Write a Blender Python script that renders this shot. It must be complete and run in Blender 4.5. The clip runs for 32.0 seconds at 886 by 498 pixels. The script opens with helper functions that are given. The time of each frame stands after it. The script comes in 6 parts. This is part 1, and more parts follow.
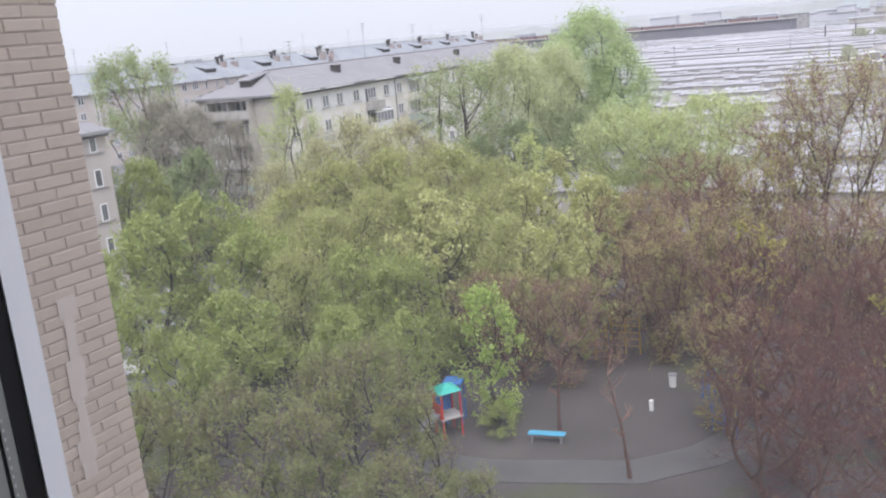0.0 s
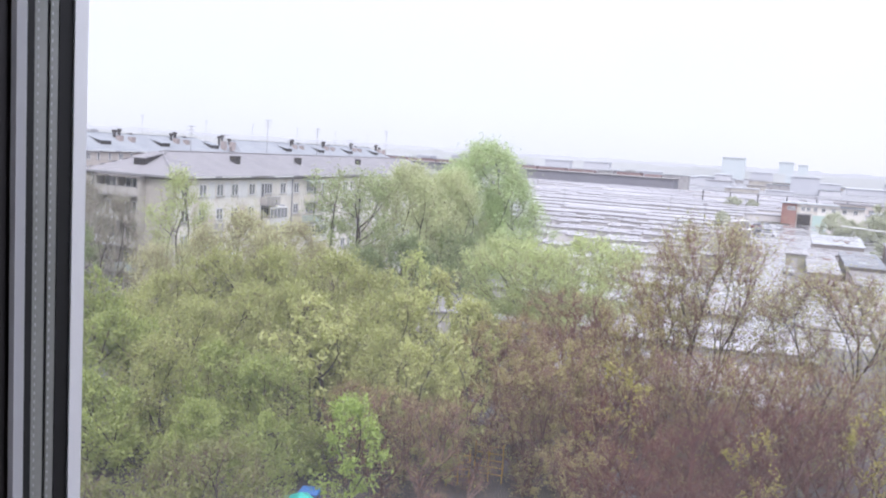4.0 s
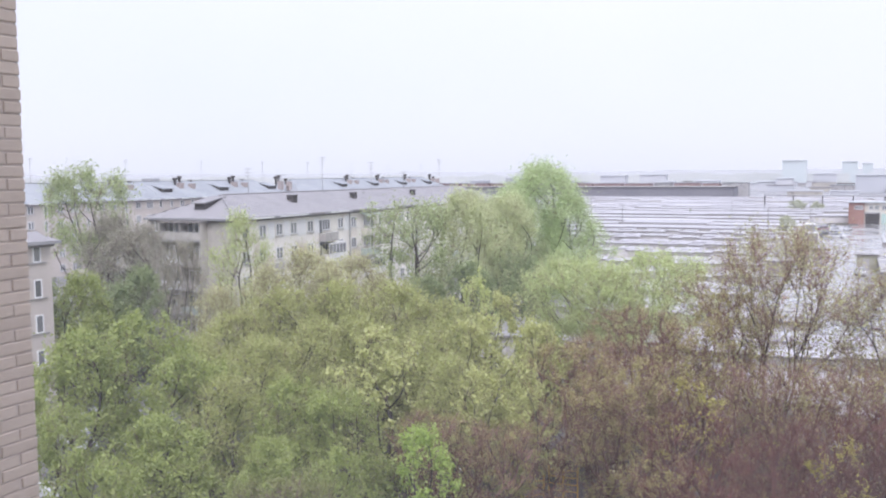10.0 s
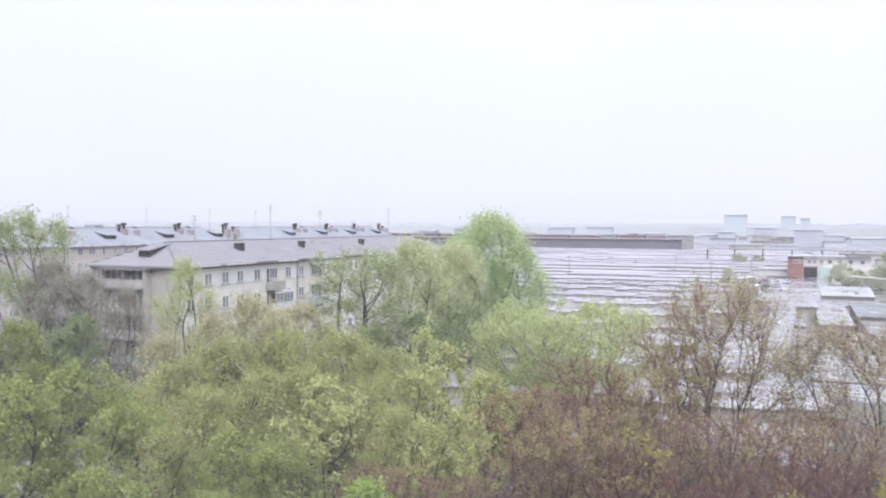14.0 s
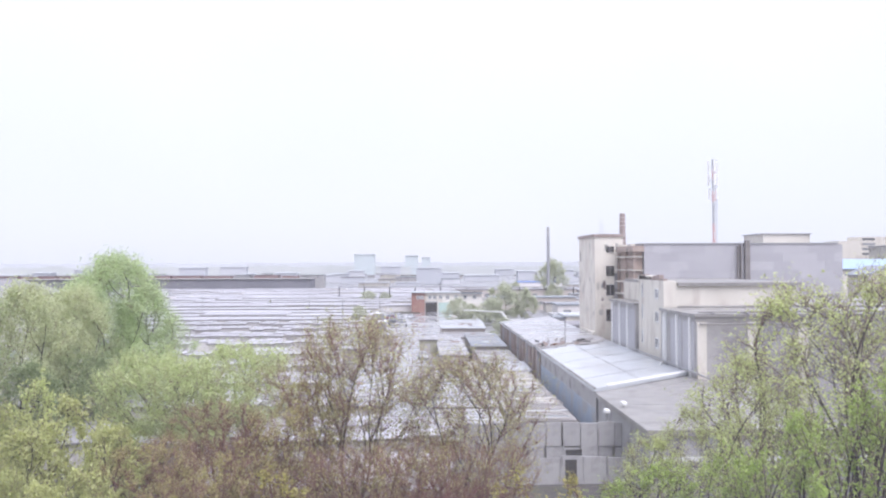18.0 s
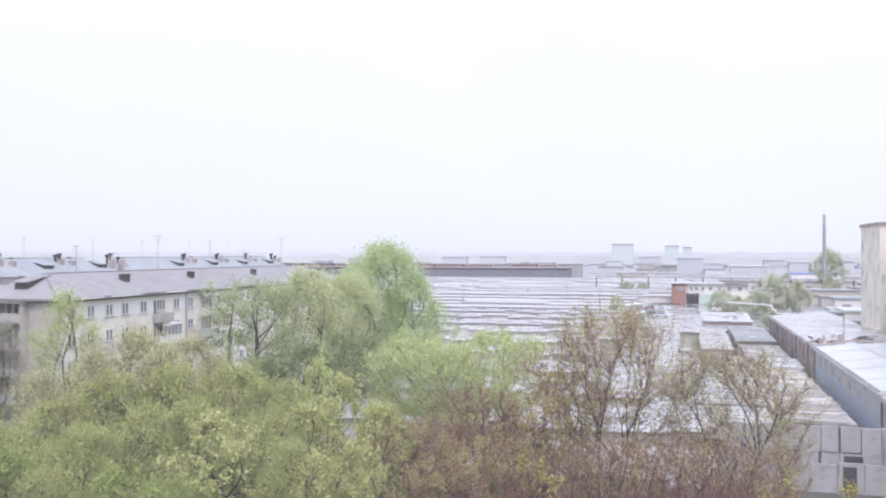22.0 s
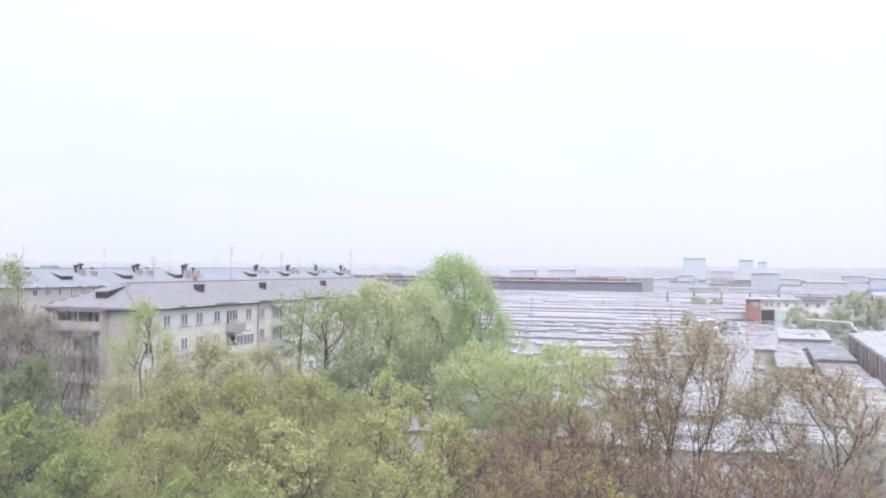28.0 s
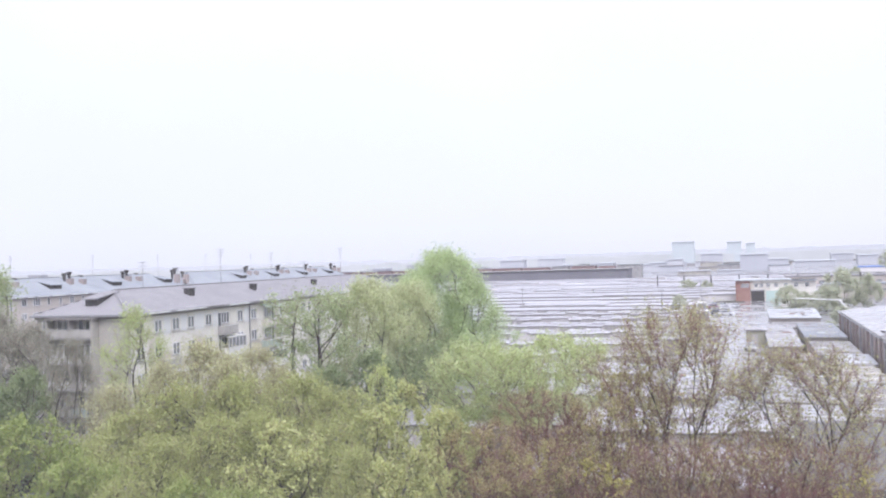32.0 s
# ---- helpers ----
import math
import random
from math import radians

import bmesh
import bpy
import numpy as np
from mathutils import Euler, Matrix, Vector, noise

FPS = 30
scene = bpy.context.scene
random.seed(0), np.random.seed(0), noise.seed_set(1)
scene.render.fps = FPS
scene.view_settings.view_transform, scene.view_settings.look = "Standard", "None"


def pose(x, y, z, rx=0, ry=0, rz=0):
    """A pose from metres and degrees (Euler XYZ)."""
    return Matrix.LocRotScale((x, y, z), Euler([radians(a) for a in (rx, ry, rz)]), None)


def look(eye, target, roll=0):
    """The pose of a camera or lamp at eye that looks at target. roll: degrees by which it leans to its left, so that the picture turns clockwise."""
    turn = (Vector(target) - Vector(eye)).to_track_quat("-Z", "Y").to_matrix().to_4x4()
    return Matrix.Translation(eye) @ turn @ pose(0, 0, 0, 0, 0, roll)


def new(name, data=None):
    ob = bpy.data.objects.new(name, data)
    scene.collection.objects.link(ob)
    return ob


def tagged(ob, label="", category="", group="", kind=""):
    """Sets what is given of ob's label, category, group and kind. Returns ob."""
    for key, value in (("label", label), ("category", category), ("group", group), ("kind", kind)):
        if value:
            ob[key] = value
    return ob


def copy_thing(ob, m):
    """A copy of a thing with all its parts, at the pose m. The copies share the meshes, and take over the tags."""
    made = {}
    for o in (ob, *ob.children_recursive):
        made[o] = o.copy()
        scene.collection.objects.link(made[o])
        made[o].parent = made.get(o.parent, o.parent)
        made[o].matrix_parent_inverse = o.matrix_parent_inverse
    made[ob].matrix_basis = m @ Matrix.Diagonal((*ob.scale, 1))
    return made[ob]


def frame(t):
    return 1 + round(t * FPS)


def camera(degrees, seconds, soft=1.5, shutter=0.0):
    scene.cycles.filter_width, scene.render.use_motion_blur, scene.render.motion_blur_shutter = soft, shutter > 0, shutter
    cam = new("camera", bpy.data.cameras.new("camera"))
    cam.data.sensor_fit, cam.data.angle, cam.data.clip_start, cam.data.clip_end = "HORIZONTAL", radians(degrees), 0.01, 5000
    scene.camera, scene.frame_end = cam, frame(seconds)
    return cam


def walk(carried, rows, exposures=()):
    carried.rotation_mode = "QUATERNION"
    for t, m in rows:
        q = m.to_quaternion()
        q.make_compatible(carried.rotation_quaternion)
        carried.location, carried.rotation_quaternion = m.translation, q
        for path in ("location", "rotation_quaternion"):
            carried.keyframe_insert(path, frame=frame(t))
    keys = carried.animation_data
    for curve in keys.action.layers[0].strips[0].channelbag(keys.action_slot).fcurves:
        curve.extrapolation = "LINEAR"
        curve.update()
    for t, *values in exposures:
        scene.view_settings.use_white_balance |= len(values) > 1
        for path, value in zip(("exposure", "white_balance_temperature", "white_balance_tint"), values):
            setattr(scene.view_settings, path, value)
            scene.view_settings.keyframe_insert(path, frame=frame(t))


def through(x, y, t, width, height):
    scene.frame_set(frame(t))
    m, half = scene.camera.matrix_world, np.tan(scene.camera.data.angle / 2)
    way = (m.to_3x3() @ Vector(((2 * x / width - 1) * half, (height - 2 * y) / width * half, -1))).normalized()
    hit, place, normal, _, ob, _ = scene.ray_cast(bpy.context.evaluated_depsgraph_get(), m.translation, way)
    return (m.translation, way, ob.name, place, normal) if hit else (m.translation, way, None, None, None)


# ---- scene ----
cam = camera(53.4, 32.0, soft=2.15)
EYE = 19.5
# seconds, how far the lens is from the room's side of the window, yaw, pitch, roll in degrees
PATH = [
    (0, 0.089, 29.05, -13.68, -5.27),
    (0.5, 0.089, 29.00, -13.56, -5.35),
    (1, 0.088, 28.97, -13.43, -5.60),
    (1.5, 0.086, 28.60, -12.89, -5.49),
    (2, 0.076, 28.79, -11.07, -3.30),
    (2.5, 0.041, 29.86, -10.24, -0.40),
    (3, -0.014, 25.64, -8.49, 3.52),
    (3.5, -0.060, 22.92, -7.04, 3.90),
    (4, -0.066, 21.18, -6.48, 3.69),
    (4.5, -0.037, 19.84, -6.85, 4.18),
    (6.5, -0.031, 19.72, -6.21, 5.17),
    (7, -0.027, 19.65, -6.15, 5.06),
    (7.5, -0.021, 19.82, -6.44, 4.17),
    (8, -0.014, 19.33, -6.67, 3.57),
    (8.5, -0.005, 20.23, -6.55, 2.89),
    (9, 0.004, 21.69, -5.32, 1.69),
    (9.5, 0.026, 24.04, -4.34, 0.01),
    (10, 0.075, 25.10, -4.91, -0.47),
    (10.5, 0.075, 24.93, -4.95, -1.06),
    (11, 0.075, 25.10, -4.75, -1.25),
    (11.5, 0.075, 25.20, -4.46, -1.44),
    (12, 0.075, 25.45, -4.05, -1.45),
    (12.5, 0.075, 25.70, -3.71, -1.38),
    (13, 0.075, 25.14, -3.23, -0.85),
    (13.5, 0.075, 24.10, -2.44, -0.11),
    (14, 0.075, 21.75, -1.67, 0.23),
    (14.5, 0.075, 17.76, -1.09, 1.19),
    (15, 0.075, 13.68, -0.48, 1.35),
    (15.5, 0.075, 9.25, -0.03, 0.92),
    (17.5, 0.075, -1.74, 0.85, 0.02),
    (18, 0.075, -1.70, 0.93, -0.20),
    (18.5, 0.075, -0.79, 0.97, -0.75),
    (19, 0.075, 0.60, 1.03, -0.81),
    (19.5, 0.075, 2.70, 1.02, -0.69),
    (20, 0.075, 5.05, 0.84, -0.60),
    (20.5, 0.075, 6.88, 0.73, -0.78),
    (21, 0.075, 8.84, 0.47, -0.42),
    (21.5, 0.075, 11.32, 0.31, -0.27),
    (22, 0.075, 14.90, 0.26, 0.05),
    (22.5, 0.063, 17.65, 0.13, 0.60),
    (23, 0.051, 20.20, 0.04, 0.53),
    (23.5, 0.034, 22.15, -0.03, 0.43),
    (24, 0.017, 23.36, -0.03, 0.44),
    (24.5, 0.011, 24.10, -0.01, 0.57),
    (26.5, 0.039, 22.20, 0.95, 0.81),
    (27, 0.047, 20.84, 1.05, 0.73),
    (27.5, 0.055, 19.97, 1.11, 0.68),
    (28, 0.063, 19.33, 1.08, 0.47),
    (28.5, 0.063, 18.62, 0.97, 0.56),
    (29, 0.063, 17.93, 0.94, 0.44),
    (29.5, 0.063, 17.06, 0.87, 0.53),
    (30, 0.063, 16.31, 0.86, 0.32),
    (30.5, 0.063, 15.78, 0.87, 0.12),
    (31, 0.063, 15.50, 0.82, -0.03),
    (31.5, 0.063, 15.25, 0.77, -0.24),
    (32, 0.063, 18.64, 0.66, -1.82),
]


def turned(y, yaw, pitch, roll):
    eye = Vector((0.0, y, EYE))
    a, p = radians(yaw), radians(pitch)
    return look(eye, eye + Vector((-math.sin(a) * math.cos(p), math.cos(a) * math.cos(p), math.sin(p))), roll)


walk(cam, [(t, turned(y, yaw, pitch, roll)) for t, y, yaw, pitch, roll in PATH],
     exposures=[(t, stops, 6230 if t < 4 else 6100, 18.0 if t < 4 else 20.5) for t, stops in ((0.0, 0.94), (2.0, 0.94), (3.0, 1.0), (4.0, 1.1), (4.5, 1.1), (6.5, 1.0), (9.0, 1.0), (14.0, 1.01), (16.0, 1.03), (32.0, 1.03))])

# ---- light: a rainy overcast day ----
world = bpy.data.worlds.new("overcast")
scene.world = world
world.use_nodes = True
wn, wl = world.node_tree.nodes, world.node_tree.links
sky = wn.new("ShaderNodeTexSky")
sky.sky_type, sky.sun_disc = "NISHITA", False
sky.sun_elevation, sky.sun_rotation = radians(58), radians(154)
sky_dim = wn.new("ShaderNodeMix")
sky_dim.data_type, sky_dim.blend_type = "RGBA", "MULTIPLY"
sky_dim.inputs[0].default_value = 1.0
sky_dim.inputs[7].default_value = (0.1, 0.1, 0.1, 1)
cloud = wn.new("ShaderNodeTexNoise")
cloud.inputs["Scale"].default_value, cloud.inputs["Detail"].default_value = 1.6, 5.0
ramp = wn.new("ShaderNodeValToRGB")
ramp.color_ramp.elements[0].position, ramp.color_ramp.elements[0].color = 0.3, (0.88, 0.93, 1.0, 1)
ramp.color_ramp.elements[1].position, ramp.color_ramp.elements[1].color = 0.7, (0.97, 0.995, 1.04, 1)
sky_mix = wn.new("ShaderNodeMix")
sky_mix.data_type = "RGBA"
sky_mix.inputs[0].default_value = 0.9
wl.new(sky.outputs[0], sky_dim.inputs[6])
wl.new(sky_dim.outputs[2], sky_mix.inputs[6])
wl.new(cloud.outputs["Fac"], ramp.inputs[0])
# an overcast sky is brighter overhead than at the horizon
place, split, lift = wn.new("ShaderNodeTexCoord"), wn.new("ShaderNodeSeparateXYZ"), wn.new("ShaderNodeMath")
lift.operation, lift.use_clamp = "MULTIPLY_ADD", False
lift.inputs[1].default_value, lift.inputs[2].default_value = 0.6, 0.90
wl.new(place.outputs["Generated"], split.inputs[0])
wl.new(split.outputs[2], lift.inputs[0])
graded = wn.new("ShaderNodeMix")
graded.data_type, graded.blend_type = "RGBA", "MULTIPLY"
graded.inputs[0].default_value = 1.0
wl.new(ramp.outputs[0], graded.inputs[6])
wl.new(lift.outputs[0], graded.inputs[7])
wl.new(graded.outputs[2], sky_mix.inputs[7])
wl.new(sky_mix.outputs[2], wn["Background"].inputs[0])
wn["Background"].inputs[1].default_value = 0.575
sun_data = bpy.data.lights.new("sun", "SUN")
sun_data.energy, sun_data.angle, sun_data.color = 1.5, radians(50), (1.0, 0.97, 0.93)
sun = new("sun", sun_data)
sun.matrix_world = look((22, -45, 80), (0, 0, 0))


# ---- materials ----
def mat(name, a, b=None, rough=0.8, scale=3.0, fine=40.0, bump=0.0, metal=0.0, random=0.0, island=0.0, spec=0.5, coat=0.0, stain=None, stain_scale=0.4, stretch=None):
    """Two colours mixed by coarse and fine noise; stain is a third colour in patches of its own."""
    m = bpy.data.materials.new(name)
    m.use_nodes = True
    n, l = m.node_tree.nodes, m.node_tree.links
    p = n["Principled BSDF"]
    p.inputs["Roughness"].default_value, p.inputs["Metallic"].default_value = rough, metal
    p.inputs["Specular IOR Level"].default_value = spec
    p.inputs["Coat Weight"].default_value = coat
    p.inputs["Coat Roughness"].default_value = 0.15
    b = b or tuple(c * 0.8 for c in a)
    co = n.new("ShaderNodeTexCoord")
    src = co.outputs["Object"]
    if stretch:
        mp = n.new("ShaderNodeMapping")
        mp.inputs["Scale"].default_value = stretch
        l.new(src, mp.inputs[0])
        src = mp.outputs[0]
    big, small = n.new("ShaderNodeTexNoise"), n.new("ShaderNodeTexNoise")
    big.inputs["Scale"].default_value, big.inputs["Detail"].default_value = scale, 4
    small.inputs["Scale"].default_value, small.inputs["Detail"].default_value = fine, 3
    l.new(src, big.inputs["Vector"]), l.new(src, small.inputs["Vector"])
    add = n.new("ShaderNodeMath")
    add.operation = "MULTIPLY_ADD"
    l.new(small.outputs["Fac"], add.inputs[0])
    add.inputs[1].default_value = 0.6
    l.new(big.outputs["Fac"], add.inputs[2])
    rng = n.new("ShaderNodeMapRange")
    rng.inputs[1].default_value, rng.inputs[2].default_value = 0.55, 1.05
    l.new(add.outputs[0], rng.inputs[0])
    fac = rng.outputs[0]
    for amount, node, out in ((random, "ShaderNodeObjectInfo", "Random"), (island, "ShaderNodeNewGeometry", "Random Per Island")):
        if amount:
            info, mx = n.new(node), n.new("ShaderNodeMix")
            mx.inputs[0].default_value = amount
            l.new(fac, mx.inputs[2]), l.new(info.outputs[out], mx.inputs[3])
            fac = mx.outputs[0]
    mix = n.new("ShaderNodeMix")
    mix.data_type = "RGBA"
    l.new(fac, mix.inputs[0])
    mix.inputs[6].default_value, mix.inputs[7].default_value = (*a, 1), (*b, 1)
    colour = mix.outputs[2]
    if stain:
        st, rg, mx = n.new("ShaderNodeTexNoise"), n.new("ShaderNodeMapRange"), n.new("ShaderNodeMix")
        st.inputs["Scale"].default_value, st.inputs["Detail"].default_value = stain_scale, 6
        l.new(src, st.inputs["Vector"])
        rg.inputs[1].default_value, rg.inputs[2].default_value = 0.52, 0.66
        l.new(st.outputs["Fac"], rg.inputs[0])
        mx.data_type = "RGBA"
        l.new(rg.outputs[0], mx.inputs[0]), l.new(colour, mx.inputs[6])
        mx.inputs[7].default_value = (*stain, 1)
        colour = mx.outputs[2]
    l.new(colour, p.inputs["Base Color"])
    if bump:
        bp = n.new("ShaderNodeBump")
        bp.inputs["Strength"].default_value, bp.inputs["Distance"].default_value = bump, 0.02
        l.new(add.outputs[0], bp.inputs["Height"]), l.new(bp.outputs[0], p.inputs["Normal"])
    return m


def wet(name, a, b, rough_wet=0.12, rough_dry=0.6, scale=0.25, stain=None):
    """A surface with puddles: smooth where water stands, rough between."""
    m = mat(name, a, b, rough=rough_dry, scale=0.6, fine=12.0, stain=stain, stain_scale=0.15)
    n, l = m.node_tree.nodes, m.node_tree.links
    no, rg = n.new("ShaderNodeTexNoise"), n.new("ShaderNodeMapRange")
    co = next(x for x in n if x.bl_idname == "ShaderNodeTexCoord")
    l.new(co.outputs["Object"], no.inputs["Vector"])
    no.inputs["Scale"].default_value, no.inputs["Detail"].default_value = scale, 5
    rg.inputs[1].default_value, rg.inputs[2].default_value = 0.42, 0.6
    rg.inputs[3].default_value, rg.inputs[4].default_value = rough_wet, rough_dry
    l.new(no.outputs["Fac"], rg.inputs[0]), l.new(rg.outputs[0], n["Principled BSDF"].inputs["Roughness"])
    n["Principled BSDF"].inputs["Coat Weight"].default_value = 0.6
    l.new(rg.outputs[0], n["Principled BSDF"].inputs["Coat Roughness"])
    return m


def leafy(name, a, b, through=0.4):
    """Leaves: some of the light passes through them."""
    m = mat(name, a, b, rough=0.55, scale=0.6, fine=5.0, island=0.45, random=0.15, spec=0.3)
    n, l = m.node_tree.nodes, m.node_tree.links
    tr, mx = n.new("ShaderNodeBsdfTranslucent"), n.new("ShaderNodeMixShader")
    colour = n["Principled BSDF"].inputs["Base Color"].links[0].from_socket
    l.new(colour, tr.inputs[0])
    mx.inputs[0].default_value = through
    l.new(n["Principled BSDF"].outputs[0], mx.inputs[1]), l.new(tr.outputs[0], mx.inputs[2])
    l.new(mx.outputs[0], n["Material Output"].inputs[0])
    return m


M_SOIL = mat("damp bare soil", (0.062, 0.055, 0.05), (0.10, 0.088, 0.082), rough=0.85, scale=0.25, fine=3.0, stain=(0.07, 0.08, 0.035), stain_scale=0.12)
M_ASPHALT = wet("wet asphalt", (0.13, 0.13, 0.135), (0.20, 0.195, 0.20), rough_wet=0.22, rough_dry=0.5, scale=0.12)
# base colour raised to stand in for sky reflected by the wet lane
M_LANE = wet("puddled asphalt lane, sky sheen in colour", (0.24, 0.24, 0.245), (0.36, 0.355, 0.36), rough_wet=0.12, rough_dry=0.4, scale=0.12)
M_PATH = wet("wet gravel path", (0.066, 0.062, 0.059), (0.098, 0.093, 0.088), rough_wet=0.5)
M_BRICK = mat("pinkish sand-lime brick", (0.54, 0.455, 0.375), (0.69, 0.59, 0.50), rough=0.9, scale=6, fine=90, bump=0.35, random=0.5, stain=(0.66, 0.57, 0.51), stain_scale=2.2)
M_BRICK_MANY = mat("pinkish sand-lime bricks", (0.54, 0.455, 0.375), (0.69, 0.59, 0.50), rough=0.9, scale=6, fine=90, bump=0.35, island=0.5)
M_MORTAR = mat("grey mortar", (0.45, 0.385, 0.335), (0.55, 0.475, 0.42), rough=0.95, scale=8, fine=120, bump=0.3)
M_CREAM = mat("cream painted wall", (0.74, 0.71, 0.64), (0.83, 0.80, 0.74), rough=0.9, scale=0.3, fine=6, stain=(0.60, 0.54, 0.46), stain_scale=0.25)
M_GREYWALL = mat("weathered grey render", (0.42, 0.40, 0.36), (0.55, 0.52, 0.47), rough=0.9, scale=0.35, fine=6, stain=(0.34, 0.32, 0.29), stain_scale=0.3)
M_PINKWALL = mat("pale beige render", (0.50, 0.45, 0.41), (0.58, 0.53, 0.48), rough=0.9, scale=0.3, fine=7)
M_SOFFIT = mat("dark eaves boards", (0.17, 0.155, 0.15), (0.28, 0.26, 0.25), rough=0.9, scale=0.6, fine=9)
M_SLATE = mat("weathered grey slate sheets", (0.225, 0.22, 0.23), (0.305, 0.295, 0.305), rough=0.75, scale=0.35, fine=9, island=0.4, bump=0.2)
M_TINROOF = mat("pale blue-grey sheet roof", (0.25, 0.27, 0.295), (0.35, 0.37, 0.39), rough=0.75, scale=0.2, fine=4, island=0.25, metal=0.1)
M_WHITE = mat("white paint", (0.75, 0.75, 0.74), (0.82, 0.82, 0.81), rough=0.6)
# paler panes carry a sky reflection in their base colour
M_GLASSDARK = mat("dark window glass", (0.06, 0.065, 0.07), (0.34, 0.35, 0.36), rough=0.1, spec=0.9, random=0.85)
M_DARK = mat("plain near-black", (0.05, 0.045, 0.045), (0.08, 0.075, 0.07), rough=0.9)
M_RUST = mat("rusty iron", (0.17, 0.10, 0.07), (0.27, 0.17, 0.12), rough=0.85, scale=1.2, fine=20, bump=0.2)
M_STEEL = mat("dull grey steel", (0.30, 0.30, 0.31), (0.40, 0.40, 0.41), rough=0.5, metal=0.4)
M_BARK = mat("grey-brown bark", (0.05, 0.042, 0.036), (0.10, 0.085, 0.075), rough=0.95, scale=4, fine=30)
M_BARKRED = mat("reddish brown bark", (0.08, 0.046, 0.036), (0.14, 0.085, 0.065), rough=0.95, scale=4, fine=30)
M_TWIG = mat("brown twigs", (0.20, 0.15, 0.12), (0.28, 0.21, 0.17), rough=0.95)
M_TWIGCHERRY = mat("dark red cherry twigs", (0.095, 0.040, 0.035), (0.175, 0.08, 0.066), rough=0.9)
M_TWIGRED = mat("reddish budding twigs", (0.185, 0.108, 0.085), (0.31, 0.195, 0.155), rough=0.95)
M_LEAF_GREEN = leafy("fresh green leaves", (0.23, 0.29, 0.084), (0.49, 0.55, 0.204))
M_LEAF_LIME = leafy("lime green young leaves", (0.34, 0.46, 0.10), (0.49, 0.60, 0.20))
M_LEAF_OLIVE = leafy("yellow-green blossom and leaves", (0.36, 0.395, 0.125), (0.53, 0.555, 0.26))
M_LEAF_PALE = leafy("pale straw-green catkins", (0.45, 0.48, 0.17), (0.62, 0.64, 0.31))
M_LEAF_DEEP = leafy("deep green leaves", (0.24, 0.3, 0.144), (0.38, 0.44, 0.24))
M_LEAF_RUST = leafy("rust-red buds", (0.25, 0.17, 0.09), (0.36, 0.27, 0.15))
M_LEAF_YELLOW = leafy("yellow young leaves", (0.38, 0.35, 0.09), (0.50, 0.46, 0.15))
# far kinds paled, M_LEAF_NEAR darkened: depth haze is put into their colours
M_LEAF_WILLOW = leafy("soft willow leaves", (0.46, 0.54, 0.215), (0.62, 0.69, 0.36))
M_LEAF_NEAR = leafy("dull yellow-green leaves", (0.17, 0.195, 0.066), (0.37, 0.385, 0.168))
M_LEAF_SPRINGBUD = leafy("yellow-green opening buds", (0.41, 0.41, 0.17), (0.57, 0.56, 0.29))
M_LEAF_STRAW = leafy("straw-coloured catkins", (0.51, 0.52, 0.26), (0.67, 0.67, 0.42))
M_LEAF_BARE = leafy("dull grey-green buds", (0.32, 0.32, 0.228), (0.45, 0.45, 0.336))
M_LEAF_POPLAR = leafy("light poplar leaves", (0.43, 0.545, 0.245), (0.59, 0.685, 0.385))
M_LEAF_CRACK = leafy("thin straw-green leaves", (0.49, 0.54, 0.28), (0.65, 0.69, 0.42))
M_BARKDARK = mat("wet dark bark", (0.035, 0.028, 0.026), (0.07, 0.055, 0.05), rough=0.9, scale=4, fine=30)
M_TWIGSTRAW = mat("straw-brown twigs", (0.30, 0.26, 0.17), (0.42, 0.37, 0.25), rough=0.95)
M_TWIGGREY = mat("grey-brown twigs", (0.24, 0.215, 0.18), (0.34, 0.305, 0.26), rough=0.95)
M_BITUMEN = wet("wet bitumen roofing", (0.285, 0.28, 0.29), (0.435, 0.43, 0.44), rough_wet=0.2, rough_dry=0.5)
M_ROOFMETAL = wet("wet galvanised sheet roof", (0.42, 0.445, 0.465), (0.51, 0.535, 0.555), rough_wet=0.3, rough_dry=0.45, scale=0.1)
M_CONCRETE = mat("grey concrete slabs", (0.34, 0.335, 0.335), (0.47, 0.46, 0.455), rough=0.85, scale=0.8, fine=10, random=0.4, island=0.4, stain=(0.25, 0.24, 0.24), stain_scale=0.5)
M_PANEL = mat("grey facing panels", (0.385, 0.38, 0.40), (0.455, 0.445, 0.465), rough=0.8, scale=0.5, fine=9, random=1.0)
M_OLDBRICK = mat("old sooty red brick", (0.27, 0.215, 0.19), (0.40, 0.33, 0.30), rough=0.9, scale=0.7, fine=9, stain=(0.38, 0.345, 0.32), stain_scale=0.5)
M_STACKBRICK = mat("sooty grey-brown brick", (0.27, 0.21, 0.195), (0.36, 0.29, 0.27), rough=0.9, scale=0.8, fine=10)
M_REDBRICK = mat("red brick", (0.30, 0.17, 0.145), (0.38, 0.23, 0.195), rough=0.9, scale=0.8, fine=10)
M_OFFWHITE = mat("weathered off-white plaster", (0.60, 0.565, 0.50), (0.70, 0.665, 0.595), rough=0.9, scale=0.4, fine=6, stain=(0.52, 0.47, 0.42), stain_scale=0.5, stretch=(1, 1, 0.35))
M_PEELING = mat("peeling cream plaster", (0.68, 0.635, 0.56), (0.78, 0.74, 0.66), rough=0.9, scale=0.35, fine=4, stain=(0.55, 0.47, 0.41), stain_scale=0.45, stretch=(1, 1, 0.4))
